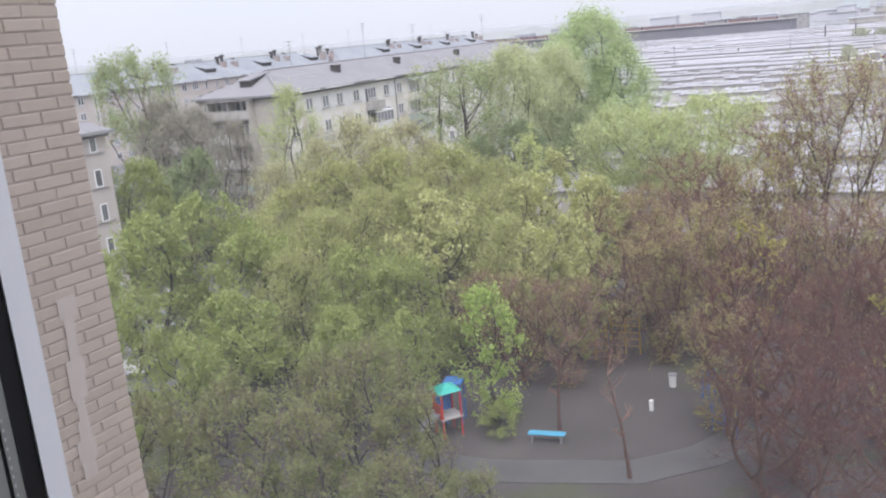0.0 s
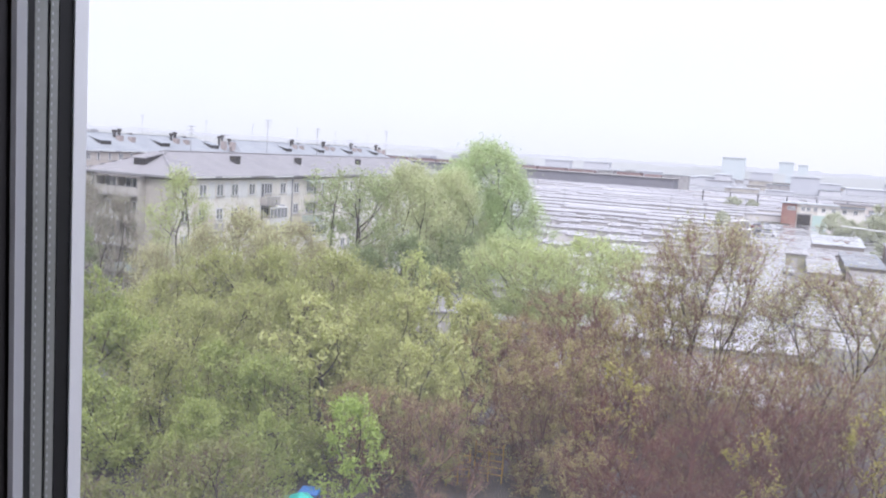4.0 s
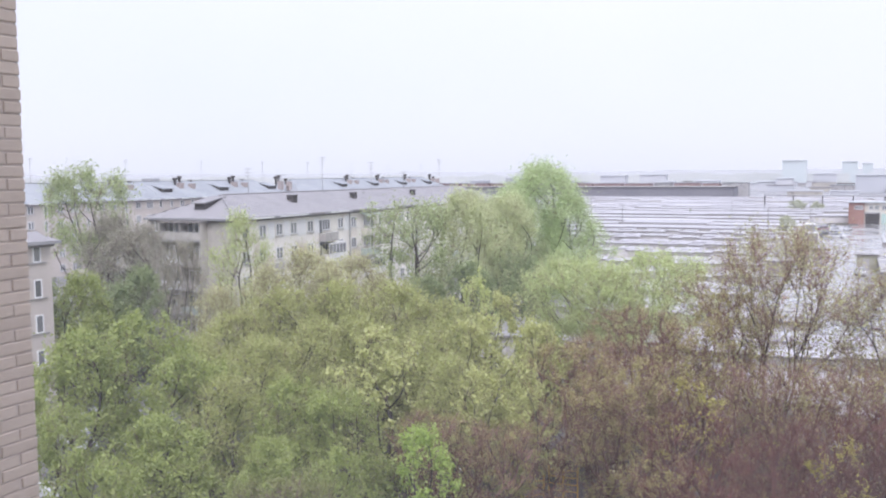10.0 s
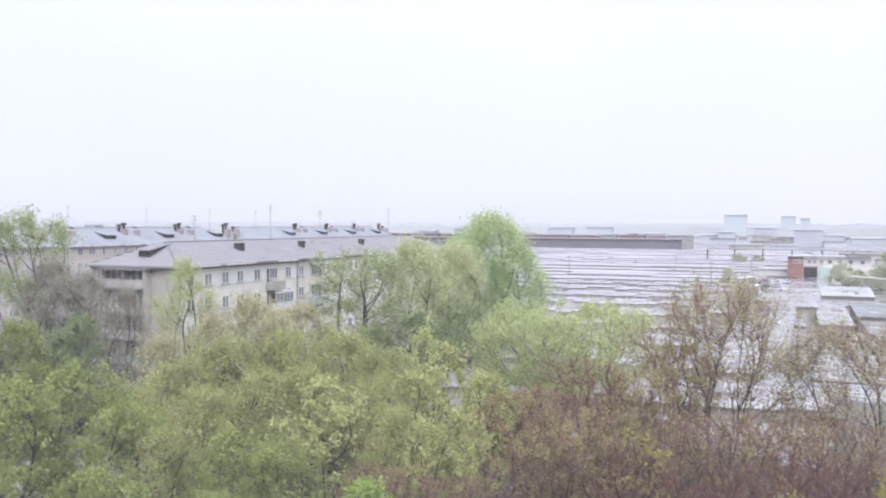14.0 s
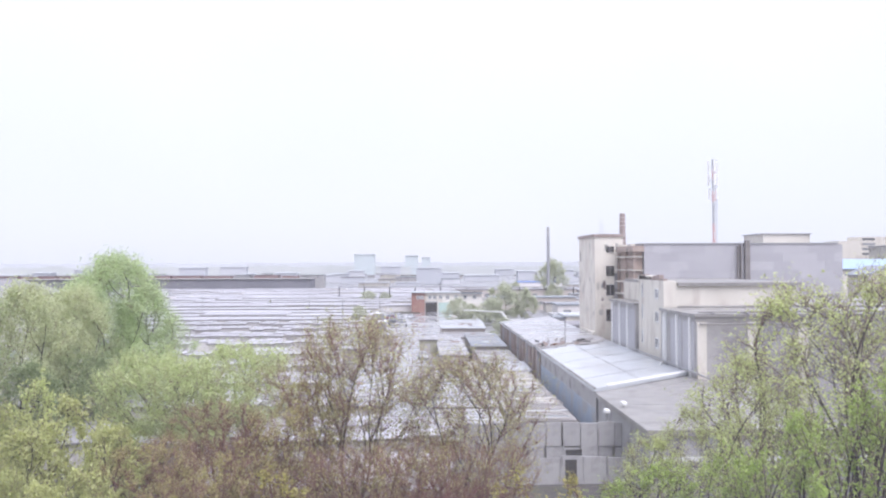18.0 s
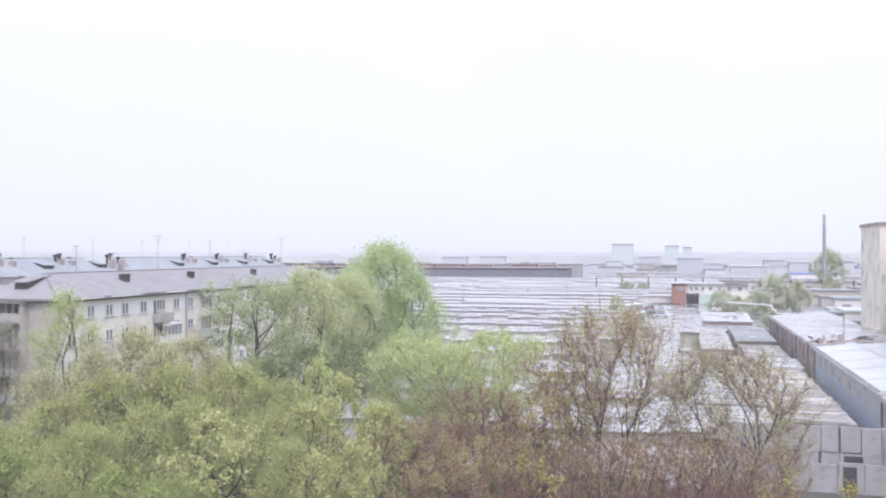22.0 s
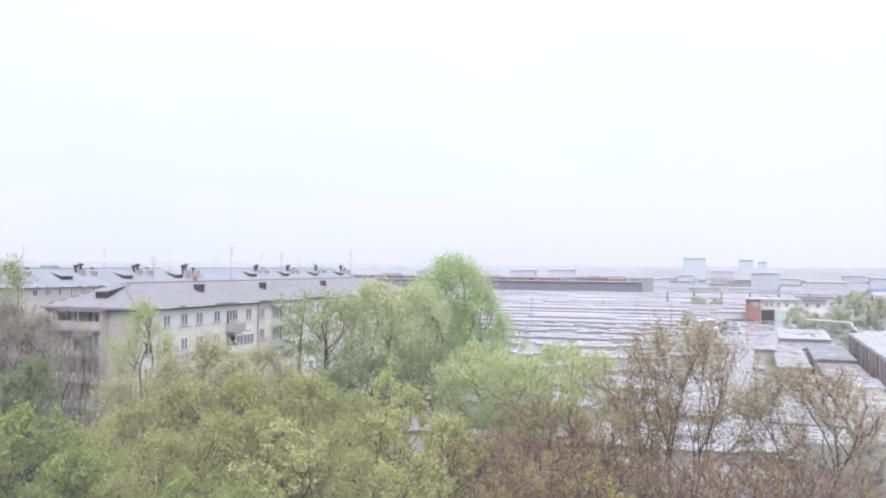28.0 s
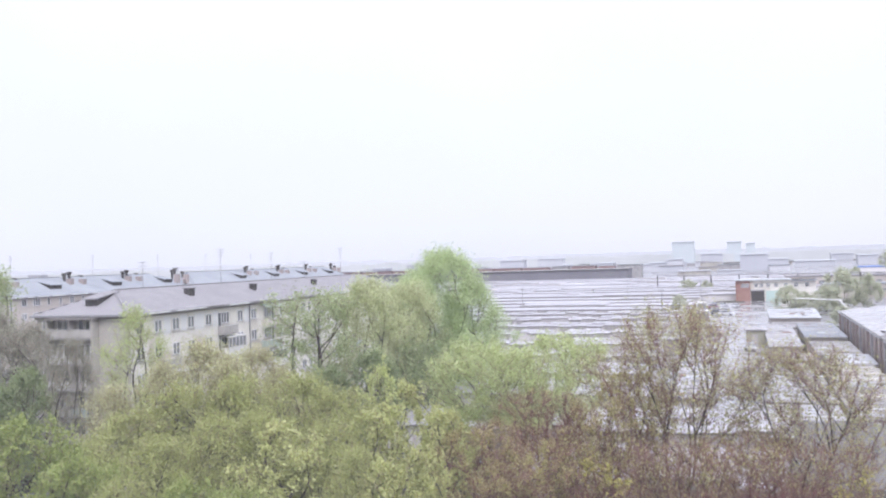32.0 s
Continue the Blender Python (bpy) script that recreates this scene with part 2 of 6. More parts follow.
M_GARAGEROOF = mat("wet garage roofing felt", (0.33, 0.32, 0.35), (0.55, 0.54, 0.57), rough=0.32, scale=0.25, fine=3, random=0.6, stain=(0.27, 0.26, 0.28), stain_scale=0.3)
M_GARAGEROOFS = mat("wet felt on far garages", (0.33, 0.32, 0.35), (0.55, 0.54, 0.57), rough=0.32, scale=0.1, fine=1.0, island=0.6, stain=(0.29, 0.28, 0.30), stain_scale=0.1)
M_GARAGEWALL = mat("garage block wall", (0.60, 0.58, 0.57), (0.78, 0.75, 0.73), rough=0.9, scale=0.5, fine=8, random=0.5)
M_GATE = mat("garage gate paint", (0.36, 0.34, 0.34), (0.62, 0.59, 0.57), rough=0.7, random=0.8)
M_WOOD = mat("weathered boards", (0.33, 0.31, 0.30), (0.50, 0.48, 0.46), rough=0.85, scale=0.8, fine=14, random=0.6, stretch=(1, 6, 1))
M_PVC = mat("white window plastic", (0.84, 0.84, 0.87), (0.89, 0.89, 0.91), rough=0.35, scale=2, fine=60)
# near-black base stands in for the shadow on the sash's room side
M_PVCDARK = mat("shade-darkened sash plastic", (0.020, 0.015, 0.018), (0.032, 0.024, 0.028), rough=0.45, scale=3, fine=60)
M_GASKET = mat("black rubber gasket", (0.012, 0.012, 0.014), (0.02, 0.02, 0.022), rough=0.6)
M_SPACER = mat("aluminium spacer bar", (0.42, 0.43, 0.40), (0.52, 0.53, 0.50), rough=0.4, metal=0.2, scale=10, fine=200)
M_PLASTER = mat("pale room plaster", (0.55, 0.53, 0.50), (0.62, 0.60, 0.57), rough=0.9)
M_FLUE = mat("grey-pink chimney brick", (0.34, 0.29, 0.275), (0.44, 0.385, 0.365), rough=0.9, scale=2, fine=12, random=0.5)
M_OLDTAR = wet("old dull bitumen roofing", (0.205, 0.195, 0.185), (0.30, 0.285, 0.265), rough_wet=0.35, rough_dry=0.7)
M_MASTRED = mat("faded red mast paint", (0.48, 0.26, 0.24), (0.56, 0.34, 0.31), rough=0.7)
M_LEAF_BUD = leafy("dull yellow buds", (0.36, 0.33, 0.13), (0.50, 0.46, 0.20))
M_LEAF_SPRING = leafy("sparse lime-green young leaves", (0.52, 0.59, 0.20), (0.67, 0.72, 0.35))
M_SHEDWALL = mat("weathered shed boards", (0.27, 0.24, 0.22), (0.46, 0.42, 0.39), rough=0.9, scale=0.5, fine=7, random=0.7)
M_HALLWALL = mat("mottled grey hall panels", (0.30, 0.29, 0.285), (0.42, 0.405, 0.39), rough=0.85, scale=0.6, fine=5, stain=(0.26, 0.25, 0.25), stain_scale=0.4)
# distance haze is put into this pale leaf colour
M_LEAF_HAZE = leafy("haze-paled far leaves", (0.5, 0.53, 0.372), (0.62, 0.64, 0.504))
M_LEAF_ASH = leafy("light green sparse leaves", (0.36, 0.43, 0.204), (0.5, 0.57, 0.312))


# ---- building helpers ----
def box(bm, x0, x1, y0, y1, z0, z1):
    v = [bm.verts.new(p) for p in ((x0, y0, z0), (x1, y0, z0), (x1, y1, z0), (x0, y1, z0), (x0, y0, z1), (x1, y0, z1), (x1, y1, z1), (x0, y1, z1))]
    for f in ((3, 2, 1, 0), (4, 5, 6, 7), (0, 1, 5, 4), (1, 2, 6, 5), (2, 3, 7, 6), (3, 0, 4, 7)):
        bm.faces.new([v[i] for i in f])
    return bm


def boxes(*some):
    bm = bmesh.new()
    for b in some:
        box(bm, *b)
    return bm


def solid(bm, rings):
    """Closed rings of equal length, joined one to the next and capped."""
    made = [[bm.verts.new(p) for p in ring] for ring in rings]
    for a, b in zip(made, made[1:]):
        for i in range(len(a)):
            j = (i + 1) % len(a)
            bm.faces.new((a[i], a[j], b[j], b[i]))
    bm.faces.new(made[0][::-1])
    bm.faces.new(made[-1])
    return bm


def tube(bm, a, b, r0, r1=None, sides=8):
    a, b = Vector(a), Vector(b)
    d = (b - a).normalized()
    u = d.orthogonal().normalized()
    w = d.cross(u)
    r1 = r0 if r1 is None else r1
    return solid(bm, [[p + (u * math.cos(k * math.tau / sides) + w * math.sin(k * math.tau / sides)) * r for k in range(sides)] for p, r in ((a, r0), (b, r1))])


def mesh_of(bm, material, bevel=0.0):
    if bevel:
        bmesh.ops.bevel(bm, geom=bm.edges[:], offset=bevel, segments=1, affect="EDGES")
    me = bpy.data.meshes.new("mesh")
    bm.to_mesh(me)
    bm.free()
    me.materials.append(material)
    return me


def part(name, bm, material, parent=None, label="", bevel=0.0, at=None):
    """One mesh object, from a bmesh or from a mesh that is shared."""
    ob = new(name, bm if isinstance(bm, bpy.types.Mesh) else mesh_of(bm, material, bevel))
    if parent:
        ob.parent = parent
    if at:
        ob.location = at
    return tagged(ob, label)


def thing(name, label, category, at=(0, 0, 0), turn=0.0, group="", kind=""):
    ob = new(name)
    ob.empty_display_size = 0.2
    ob.matrix_basis = pose(*at, 0, 0, turn)
    return tagged(ob, label, category, group, kind)


# ---- the ground ----
def structure(name, bm, material, label, category):
    return tagged(part(name, bm, material), label, category, kind="structure")


def sheet(x0, x1, y0, y1, z, n=1, wave=0.0):
    bm = bmesh.new()
    nx, ny = (n, n) if isinstance(n, int) else n
    g = [[bm.verts.new((x0 + (x1 - x0) * i / nx, y0 + (y1 - y0) * j / ny, z + wave * noise.noise((i * 0.7, j * 0.7, z)))) for i in range(nx + 1)] for j in range(ny + 1)]
    for j in range(ny):
        for i in range(nx):
            bm.faces.new((g[j][i], g[j][i + 1], g[j + 1][i + 1], g[j + 1][i]))
    return bm


structure("ground", sheet(-3000, 3000, -400, 4600, 0, 8), M_SOIL, "damp bare soil of courtyard and outskirts", "ground")
structure("road", boxes((-60, -40, 20, 64, -0.2, 0.03)), M_ASPHALT, "wet asphalt of the courtyard drive", "road")
structure("road", boxes((-9.0, 1.0, 96, 340, -0.2, 0.03)), M_LANE, "wet asphalt lane between garages and sheds", "road")
structure("pavement", boxes((-160, -9.0, 96, 640, -0.2, 0.02)), M_ASPHALT, "wet puddled yard between the garage rows", "pavement")
structure("pavement", boxes((1.0, 19.2, 330.2, 641, -0.2, 0.02)), M_LANE, "wet forecourt of the gatehouse", "pavement")
structure("pavement", boxes((19.5, 420, 202, 1300, -0.2, 0.02)), M_ASPHALT, "wet yards between the far works", "pavement")
structure("pavement", boxes((-420, 19.2, 642, 1300, -0.2, 0.02)), M_ASPHALT, "wet ground behind the warehouse", "pavement")
structure("pavement", boxes((1.0, 19, 86, 330, -0.2, 0.02)), M_LANE, "wet yard between the sheds", "pavement")


def ribbon(points, width, z, thick=0.1):
    bm = bmesh.new()
    rings = []
    for i, p in enumerate(points):
        a, b = Vector(points[max(i - 1, 0)]), Vector(points[min(i + 1, len(points) - 1)])
        n = Vector((-(b - a).y, (b - a).x)).normalized() * width / 2
        p = Vector(p)
        rings.append([(p.x + n.x, p.y + n.y, -thick), (p.x - n.x, p.y - n.y, -thick), (p.x - n.x, p.y - n.y, z), (p.x + n.x, p.y + n.y, z)])
    return solid(bm, rings)


structure("path", ribbon([(-30, 30), (-24, 31.2), (-20, 32.5), (-17, 32.6), (-14, 33.5), (-10.5, 34.6), (-8, 37), (-6.4, 40), (-6, 44), (-8, 52), (-12, 62)], 2.1, 0.04), M_PATH, "pale gravel path across the playground", "path")


# ---- own house: room, window, brick walls ----
def own_house():
    wall = thing("wall_south", "pinkish brick facade with the window opening", "wall", kind="structure")
    # an opening 1.56 m wide and 1.5 m high
    part("masonry", boxes((-4.7, -0.62, 0.22, 0.405, 0, 28), (1.05, 12, 0.22, 0.405, 0, 28), (-0.62, 1.05, 0.22, 0.405, 0, 18.86), (-0.62, 1.05, 0.22, 0.405, 20.5, 28)), M_BRICK_MANY, wall)
    structure("floor", boxes((-4, 5, -5, 0.22, 17.9, 18.0)), M_WOOD, "plain wooden floor of the room", "floor")
    structure("ceiling", boxes((-4, 5, -5, 0.22, 20.7, 20.8)), M_PLASTER, "plain plastered ceiling of the room", "ceiling")
    structure("wall_room", boxes((-4.2, -4, -5, 0.22, 18, 20.7), (5, 5.2, -5, 0.22, 18, 20.7), (-4.2, 5.2, -5.2, -5, 18, 20.7)), M_PLASTER, "plain plastered walls of the room", "wall")
    structure("roof", boxes((-16, 12, -10, 0.9, 28, 28.4)), M_CONCRETE, "flat concrete roof of the house", "roof")


def window():
    y = 0.3738
    w = thing("window_1", "closed double-glazed plastic window with rain-spotted glass", "window", kind="structure")
    part("window_frame", boxes((-0.66, -0.432, 0.315, 0.374, 18.84, 20.52), (-0.66, -0.45, 0.374, 0.40, 18.84, 20.52), (0.98, 1.10, 0.315, 0.40, 18.84, 20.52), (-0.432, 0.98, 0.315, 0.40, 18.84, 18.93), (-0.432, 0.98, 0.315, 0.40, 20.43, 20.52)), M_PVCDARK, w, "sash with its shadow painted dark brown")
    part("glazing_bead", boxes((-0.4319, -0.4278, 0.3270, 0.3385, 18.93, 20.43)), M_PVC, w, "thin white glazing bead", 0.002)
    part("gasket", boxes((-0.4319, -0.4300, 0.3385, 0.3444, 18.93, 20.43)), M_GASKET, w, "black rubber gasket")
    spacer = part("spacer_bar", boxes((-0.4319, -0.4300, 0.3444, 0.3538, 18.93, 20.43), (-0.4319, -0.4300, 0.3564, 0.3631, 18.93, 20.43)), M_SPACER, w, "perforated aluminium spacer bar")
    part("groove", boxes((-0.4319, -0.4310, 0.3538, 0.3564, 18.93, 20.43)), M_GASKET, w, "dark groove between the spacer bars")
    dots = boxes(*[(-0.4300, -0.4298, q, q + 0.0008, 18.95 + k * 0.0055, 18.952 + k * 0.0055) for q in (0.3465, 0.3575) for k in range(268)])
    part("perforation", dots, M_PVC, spacer, "row of fine punched holes")
    part("gasket", boxes((-0.4319, -0.4295, 0.3631, 0.3743, 18.93, 20.43)), M_GASKET, w, "dark outer gasket")
    part("outer_frame", solid(bmesh.new(), [[(-0.451, 0.3743, z), (-0.4280, 0.3743, z), (-0.4382, 0.3962, z), (-0.451, 0.3962, z)] for z in (18.93, 20.43)]), M_PVC, w, "white slanting outer edge of the frame")
    part("window_sill", boxes((-0.60, 1.03, -0.03, 0.312, 18.82, 18.855)), M_PVC, w, "white inner sill", 0.004)
    handle = part("handle", boxes((-0.575, -0.545, 0.292, 0.315, 19.22, 19.34)), M_PVCDARK, w, "dark window handle", 0.004)
    part("lever", tube(bmesh.new(), (-0.56, 0.292, 19.30), (-0.56, 0.262, 19.30), 0.011, 0.010, 12), M_PVCDARK, handle)
    part("grip", tube(bmesh.new(), (-0.56, 0.265, 19.305), (-0.575, 0.262, 19.19), 0.012, 0.009, 10), M_PVCDARK, handle)
    # the pane: clear glass with a thin film of dirt that scatters the daylight
    g = bpy.data.materials.new("dusty glass")
    g.use_nodes = True
    n, l = g.node_tree.nodes, g.node_tree.links
    n.remove(n["Principled BSDF"])
    clear, film, gloss = n.new("ShaderNodeBsdfTransparent"), n.new("ShaderNodeBsdfTranslucent"), n.new("ShaderNodeBsdfGlossy")
    film.inputs[0].default_value = (0.88, 0.91, 1.0, 1)
    clear.inputs[0].default_value = (0.98, 0.99, 0.985, 1)
    gloss.inputs["Roughness"].default_value = 0.02
    co, spots, rg = n.new("ShaderNodeTexCoord"), n.new("ShaderNodeTexNoise"), n.new("ShaderNodeMapRange")
    spots.inputs["Scale"].default_value, spots.inputs["Detail"].default_value = 5.0, 3
    l.new(co.outputs["Object"], spots.inputs["Vector"])
    rg.inputs[1].default_value, rg.inputs[2].default_value, rg.inputs[3].default_value, rg.inputs[4].default_value = 0.3, 0.75, FILM * 0.85, FILM * 1.2
    l.new(spots.outputs["Fac"], rg.inputs[0])
    m1, m2, fr = n.new("ShaderNodeMixShader"), n.new("ShaderNodeMixShader"), n.new("ShaderNodeFresnel")
    fr.inputs[0].default_value = 1.2
    l.new(rg.outputs[0], m1.inputs[0]), l.new(clear.outputs[0], m1.inputs[1]), l.new(film.outputs[0], m1.inputs[2])
    l.new(fr.outputs[0], m2.inputs[0]), l.new(m1.outputs[0], m2.inputs[1]), l.new(gloss.outputs[0], m2.inputs[2])
    l.new(m2.outputs[0], n["Material Output"].inputs[0])
    pane = part("pane", sheet(-0.4275, 0.985, 18.925, 20.435, 0), g, w, "clear pane with a film of dust")
    pane.matrix_basis = pose(0, y, 0, 90, 0, 0)
    pane.visible_shadow = False
    water = bpy.data.materials.new("rain drop")
    water.use_nodes = True
    p = water.node_tree.nodes["Principled BSDF"]
    p.inputs["Roughness"].default_value, p.inputs["Transmission Weight"].default_value, p.inputs["IOR"].default_value = 0.02, 1.0, 1.33
    rnd = random.Random(5)
    drops = []
    bm = bmesh.new()
    for k in range(45):
        x, z, r = rnd.uniform(-0.33, 0.05), rnd.gauss(19.43, 0.05), rnd.choice((0.0002, 0.0003, 0.0003, 0.0004, 0.0006))
        made = bmesh.ops.create_icosphere(bm, subdivisions=1, radius=r, matrix=Matrix.Translation((x, y + 0.0012, z)) @ Matrix.Diagonal((rnd.uniform(0.6, 1.2), 0.5, rnd.uniform(1.0, 1.9), 1)))
    part("raindrops", bm, water, w, "scattered raindrops on the glass")


FILM = 0.074
BX, BY = -4.5, 3.8  # the corner of the projecting wing


def brick_wall():
    """The wing's side wall, in courses of 75 mm, with the corner towards the yard."""
    wing = thing("wall_west", "pinkish brick side wall of the projecting wing", "wall", kind="structure")
    part("backing", boxes((-16, BX - 0.008, 0.41, BY - 0.008, 0, 28)), M_MORTAR, wing, "recessed grey mortar")
    rnd = random.Random(11)
    full = []
    for k in range(4):
        bm = boxes((-0.1, 0.0, 0, 0.25, 0, 0.065))
        for v in bm.verts:
            v.co += Vector((rnd.uniform(-0.002, 0.002), rnd.uniform(-0.003, 0.003), rnd.uniform(-0.002, 0.002)))
        full.append(mesh_of(bm, M_BRICK, 0.005))
    half = [mesh_of(boxes((-0.1, 0.0, 0, 0.12, 0, 0.065)), M_BRICK, 0.005) for k in range(2)]
    rest = bmesh.new()
    for c in range(0, 373):
        z = c * 0.075
        near = 16.75 < z < 20.9
        y, first = BY, True
        while y > 0.7:
            short = (first and c % 2 == 1) or (c % 6 == 3 and 0.4 < (y * 7 + c) % 1 < 0.6)
            length = 0.12 if short else 0.25
            first = False
            y -= length
            if near and y > 2.35:
                part("brick", rnd.choice(half if short else full), None, wing, at=(BX + rnd.uniform(-0.003, 0.004), y, z + rnd.uniform(-0.001, 0.001)))
            elif z > 13:
                box(rest, BX - 0.1, BX + rnd.uniform(-0.003, 0.004), y, y + length, z, z + 0.065)
            y -= 0.01
        if z > 13:  # the corner's own face
            x = BX - 0.11
            for k in range(14):
                length = 0.25 if (k or c % 2) else 0.12
                box(rest, x - length, x, BY - 0.1, BY + rnd.uniform(-0.003, 0.003), z, z + 0.065)
                x -= length + 0.01
    ob = part("brickwork", rest, M_BRICK_MANY, wing)
    tagged(ob, kind="stuff")
    # pale streak laid on the bricks imitates a reflection in the pane
    bm = bmesh.new()
    for k in range(9):
        w = 0.05 + 0.02 * math.sin(k * 1.7)
        y0 = 3.40 + 0.008 * k
        box(bm, BX + 0.0045, BX + 0.0065, y0 - w, y0 + w, 17.0 + 0.13 * k, 17.13 + 0.13 * k)
    part("mortar_smear", bm, mat("pale painted pane reflection", (0.64, 0.57, 0.51), (0.71, 0.64, 0.58), rough=0.9, scale=9, fine=60), wing, "pale streak painting the window pane's reflection")


own_house()
window()


# ---- five-storey houses ----
def window_mesh(w, h, leaves=2):
    bm = boxes((-w / 2, w / 2, -0.05, 0.02, 0, 0.11), (-w / 2, w / 2, -0.05, 0.02, h - 0.11, h), (-w / 2, -w / 2 + 0.11, -0.05, 0.02, 0.11, h - 0.11), (w / 2 - 0.11, w / 2, -0.05, 0.02, 0.11, h - 0.11))
    for k in range(1, leaves):
        x = -w / 2 + w * k / leaves
        box(bm, x - 0.07, x + 0.07, -0.05, 0.02, 0.11, h - 0.11)
    return mesh_of(bm, M_WHITE)


def pane_mesh(w, h):
    return mesh_of(boxes((-w / 2 + 0.02, w / 2 - 0.02, -0.02, 0.0, 0.02, h - 0.02)), M_GLASSDARK)


WIN = {k: (window_mesh(*k), pane_mesh(k[0], k[1])) for k in ((1.35, 1.45, 2), (1.9, 1.45, 3), (0.75, 1.45, 1), (0.8, 2.1, 1), (0.7, 0.7, 1))}
SILL = mesh_of(boxes((-0.85, 0.85, -0.12, 0.02, -0.06, 0.0)), M_STEEL)


def put_window(house, size, x, y, z, turn, sill=True):
    """A window whose outside looks to -y before it is turned."""
    f, p = WIN[size]
    w = part("window", f, None, house)
    w.matrix_basis = pose(x, y, z, 0, 0, turn)
    part("pane", p, None, w, at=(0, -0.012, 0))
    if sill:
        part("sill", SILL, None, w)


def hip_roof(x0, x1, y0, y1, z, rise, thick=0.18):
    bm = bmesh.new()
    s = min(x1 - x0, y1 - y0) / 2
    if x1 - x0 < y1 - y0:
        top = [((x0 + x1) / 2, y0 + s * 0.9), ((x0 + x1) / 2, y1 - s * 0.9)]
    else:
        top = [(x0 + s * 0.9, (y0 + y1) / 2), (x1 - s * 0.9, (y0 + y1) / 2)]
    c = [(x0, y0), (x1, y0), (x1, y1), (x0, y1)]
    lo = [bm.verts.new((*p, z - thick)) for p in c]
    hi = [bm.verts.new((*p, z)) for p in c]
    t = [bm.verts.new((*p, z + rise)) for p in top]
    bm.faces.new(lo[::-1])
    for i in range(4):
        bm.faces.new((lo[i], lo[(i + 1) % 4], hi[(i + 1) % 4], hi[i]))
    if x1 - x0 < y1 - y0:
        for f in ((hi[0], hi[1], t[0]), (hi[1], hi[2], t[1], t[0]), (hi[2], hi[3], t[1]), (hi[3], hi[0], t[0], t[1])):
            bm.faces.new(f)
    else:
        for f in ((hi[0], hi[1], t[1], t[0]), (hi[1], hi[2], t[1]), (hi[2], hi[3], t[0], t[1]), (hi[3], hi[0], t[0])):
            bm.faces.new(f)
    return bm


def sheets_on_slope(x_eave, x_ridge, y0, y1, z0, z1, step_y, rows, hip=0.0):
    """Overlapping roof sheets on one slope, each a thin slab."""
    bm = bmesh.new()
    for r in range(rows):
        a, b = r / rows, (r + 1) / rows + 0.02
        xa, xb = x_eave + (x_ridge - x_eave) * a, x_eave + (x_ridge - x_eave) * b
        za, zb = z0 + (z1 - z0) * a + 0.05, z0 + (z1 - z0) * b + 0.03
        ya, yb = y0 + hip * (r + 0.6) / rows, y1 - hip * (r + 0.6) / rows
        n = max(1, int((yb - ya) / step_y))
        for k in range(n):
            p, q = ya + (yb - ya) * k / n + 0.02, ya + (yb - ya) * (k + 1) / n - 0.02
            v = [bm.verts.new(c) for c in ((xa, p, za), (xa, q, za), (xb, q, zb), (xb, p, zb))]
            w = [bm.verts.new((u.co.x, u.co.y, u.co.z - 0.035)) for u in v]
            bm.faces.new(v), bm.faces.new(w[::-1])
            for i in range(4):
                bm.faces.new((v[i], w[i], w[(i + 1) % 4], v[(i + 1) % 4]))
    return bm


def chimney(house, x, y, z, h=1.3, w=0.55, pot=True):
    c = part("chimney", boxes((-w / 2, w / 2, -w / 2, w / 2, -0.8, h), (-w / 2 - 0.06, w / 2 + 0.06, -w / 2 - 0.06, w / 2 + 0.06, h, h + 0.12)), M_FLUE if pot else M_DARK, house, "sooty brick chimney", at=(x, y, z))
    if pot:
        bm = tube(bmesh.new(), (0, 0, h + 0.12), (0, 0, h + 0.62), 0.27, 0.27, 8)
        tube(bm, (0, 0, h + 0.72), (0, 0, h + 1.0), 0.5, 0.08, 8)
        for k in range(3):
            tube(bm, (0.17 * math.cos(k * 2.1), 0.17 * math.sin(k * 2.1), h + 0.55), (0.17 * math.cos(k * 2.1), 0.17 * math.sin(k * 2.1), h + 0.74), 0.02, 0.02, 4)
        part("cowl", bm, M_DARK, c, "dark sheet-metal cowl")
    return c


def antenna(x, y, z, h, turn):
    a = thing("antenna", "thin steel aerial with crossbars on the roof", "antenna", (x, y, z), turn, group="roof aerials")
    part("pole", tube(bmesh.new(), (0, 0, -0.5), (0, 0, h), 0.05, 0.035, 5), M_STEEL, a)
    for k in range(3):
        part("crossbar", boxes((-0.6 + 0.12 * k, 0.6 - 0.12 * k, -0.025, 0.025, h - 0.16 - 0.45 * k, h - 0.11 - 0.45 * k)), M_STEEL, a)
    part("boom", boxes((-0.02, 0.02, -0.5, 0.7, h - 0.2, h - 0.16)), M_STEEL, a)


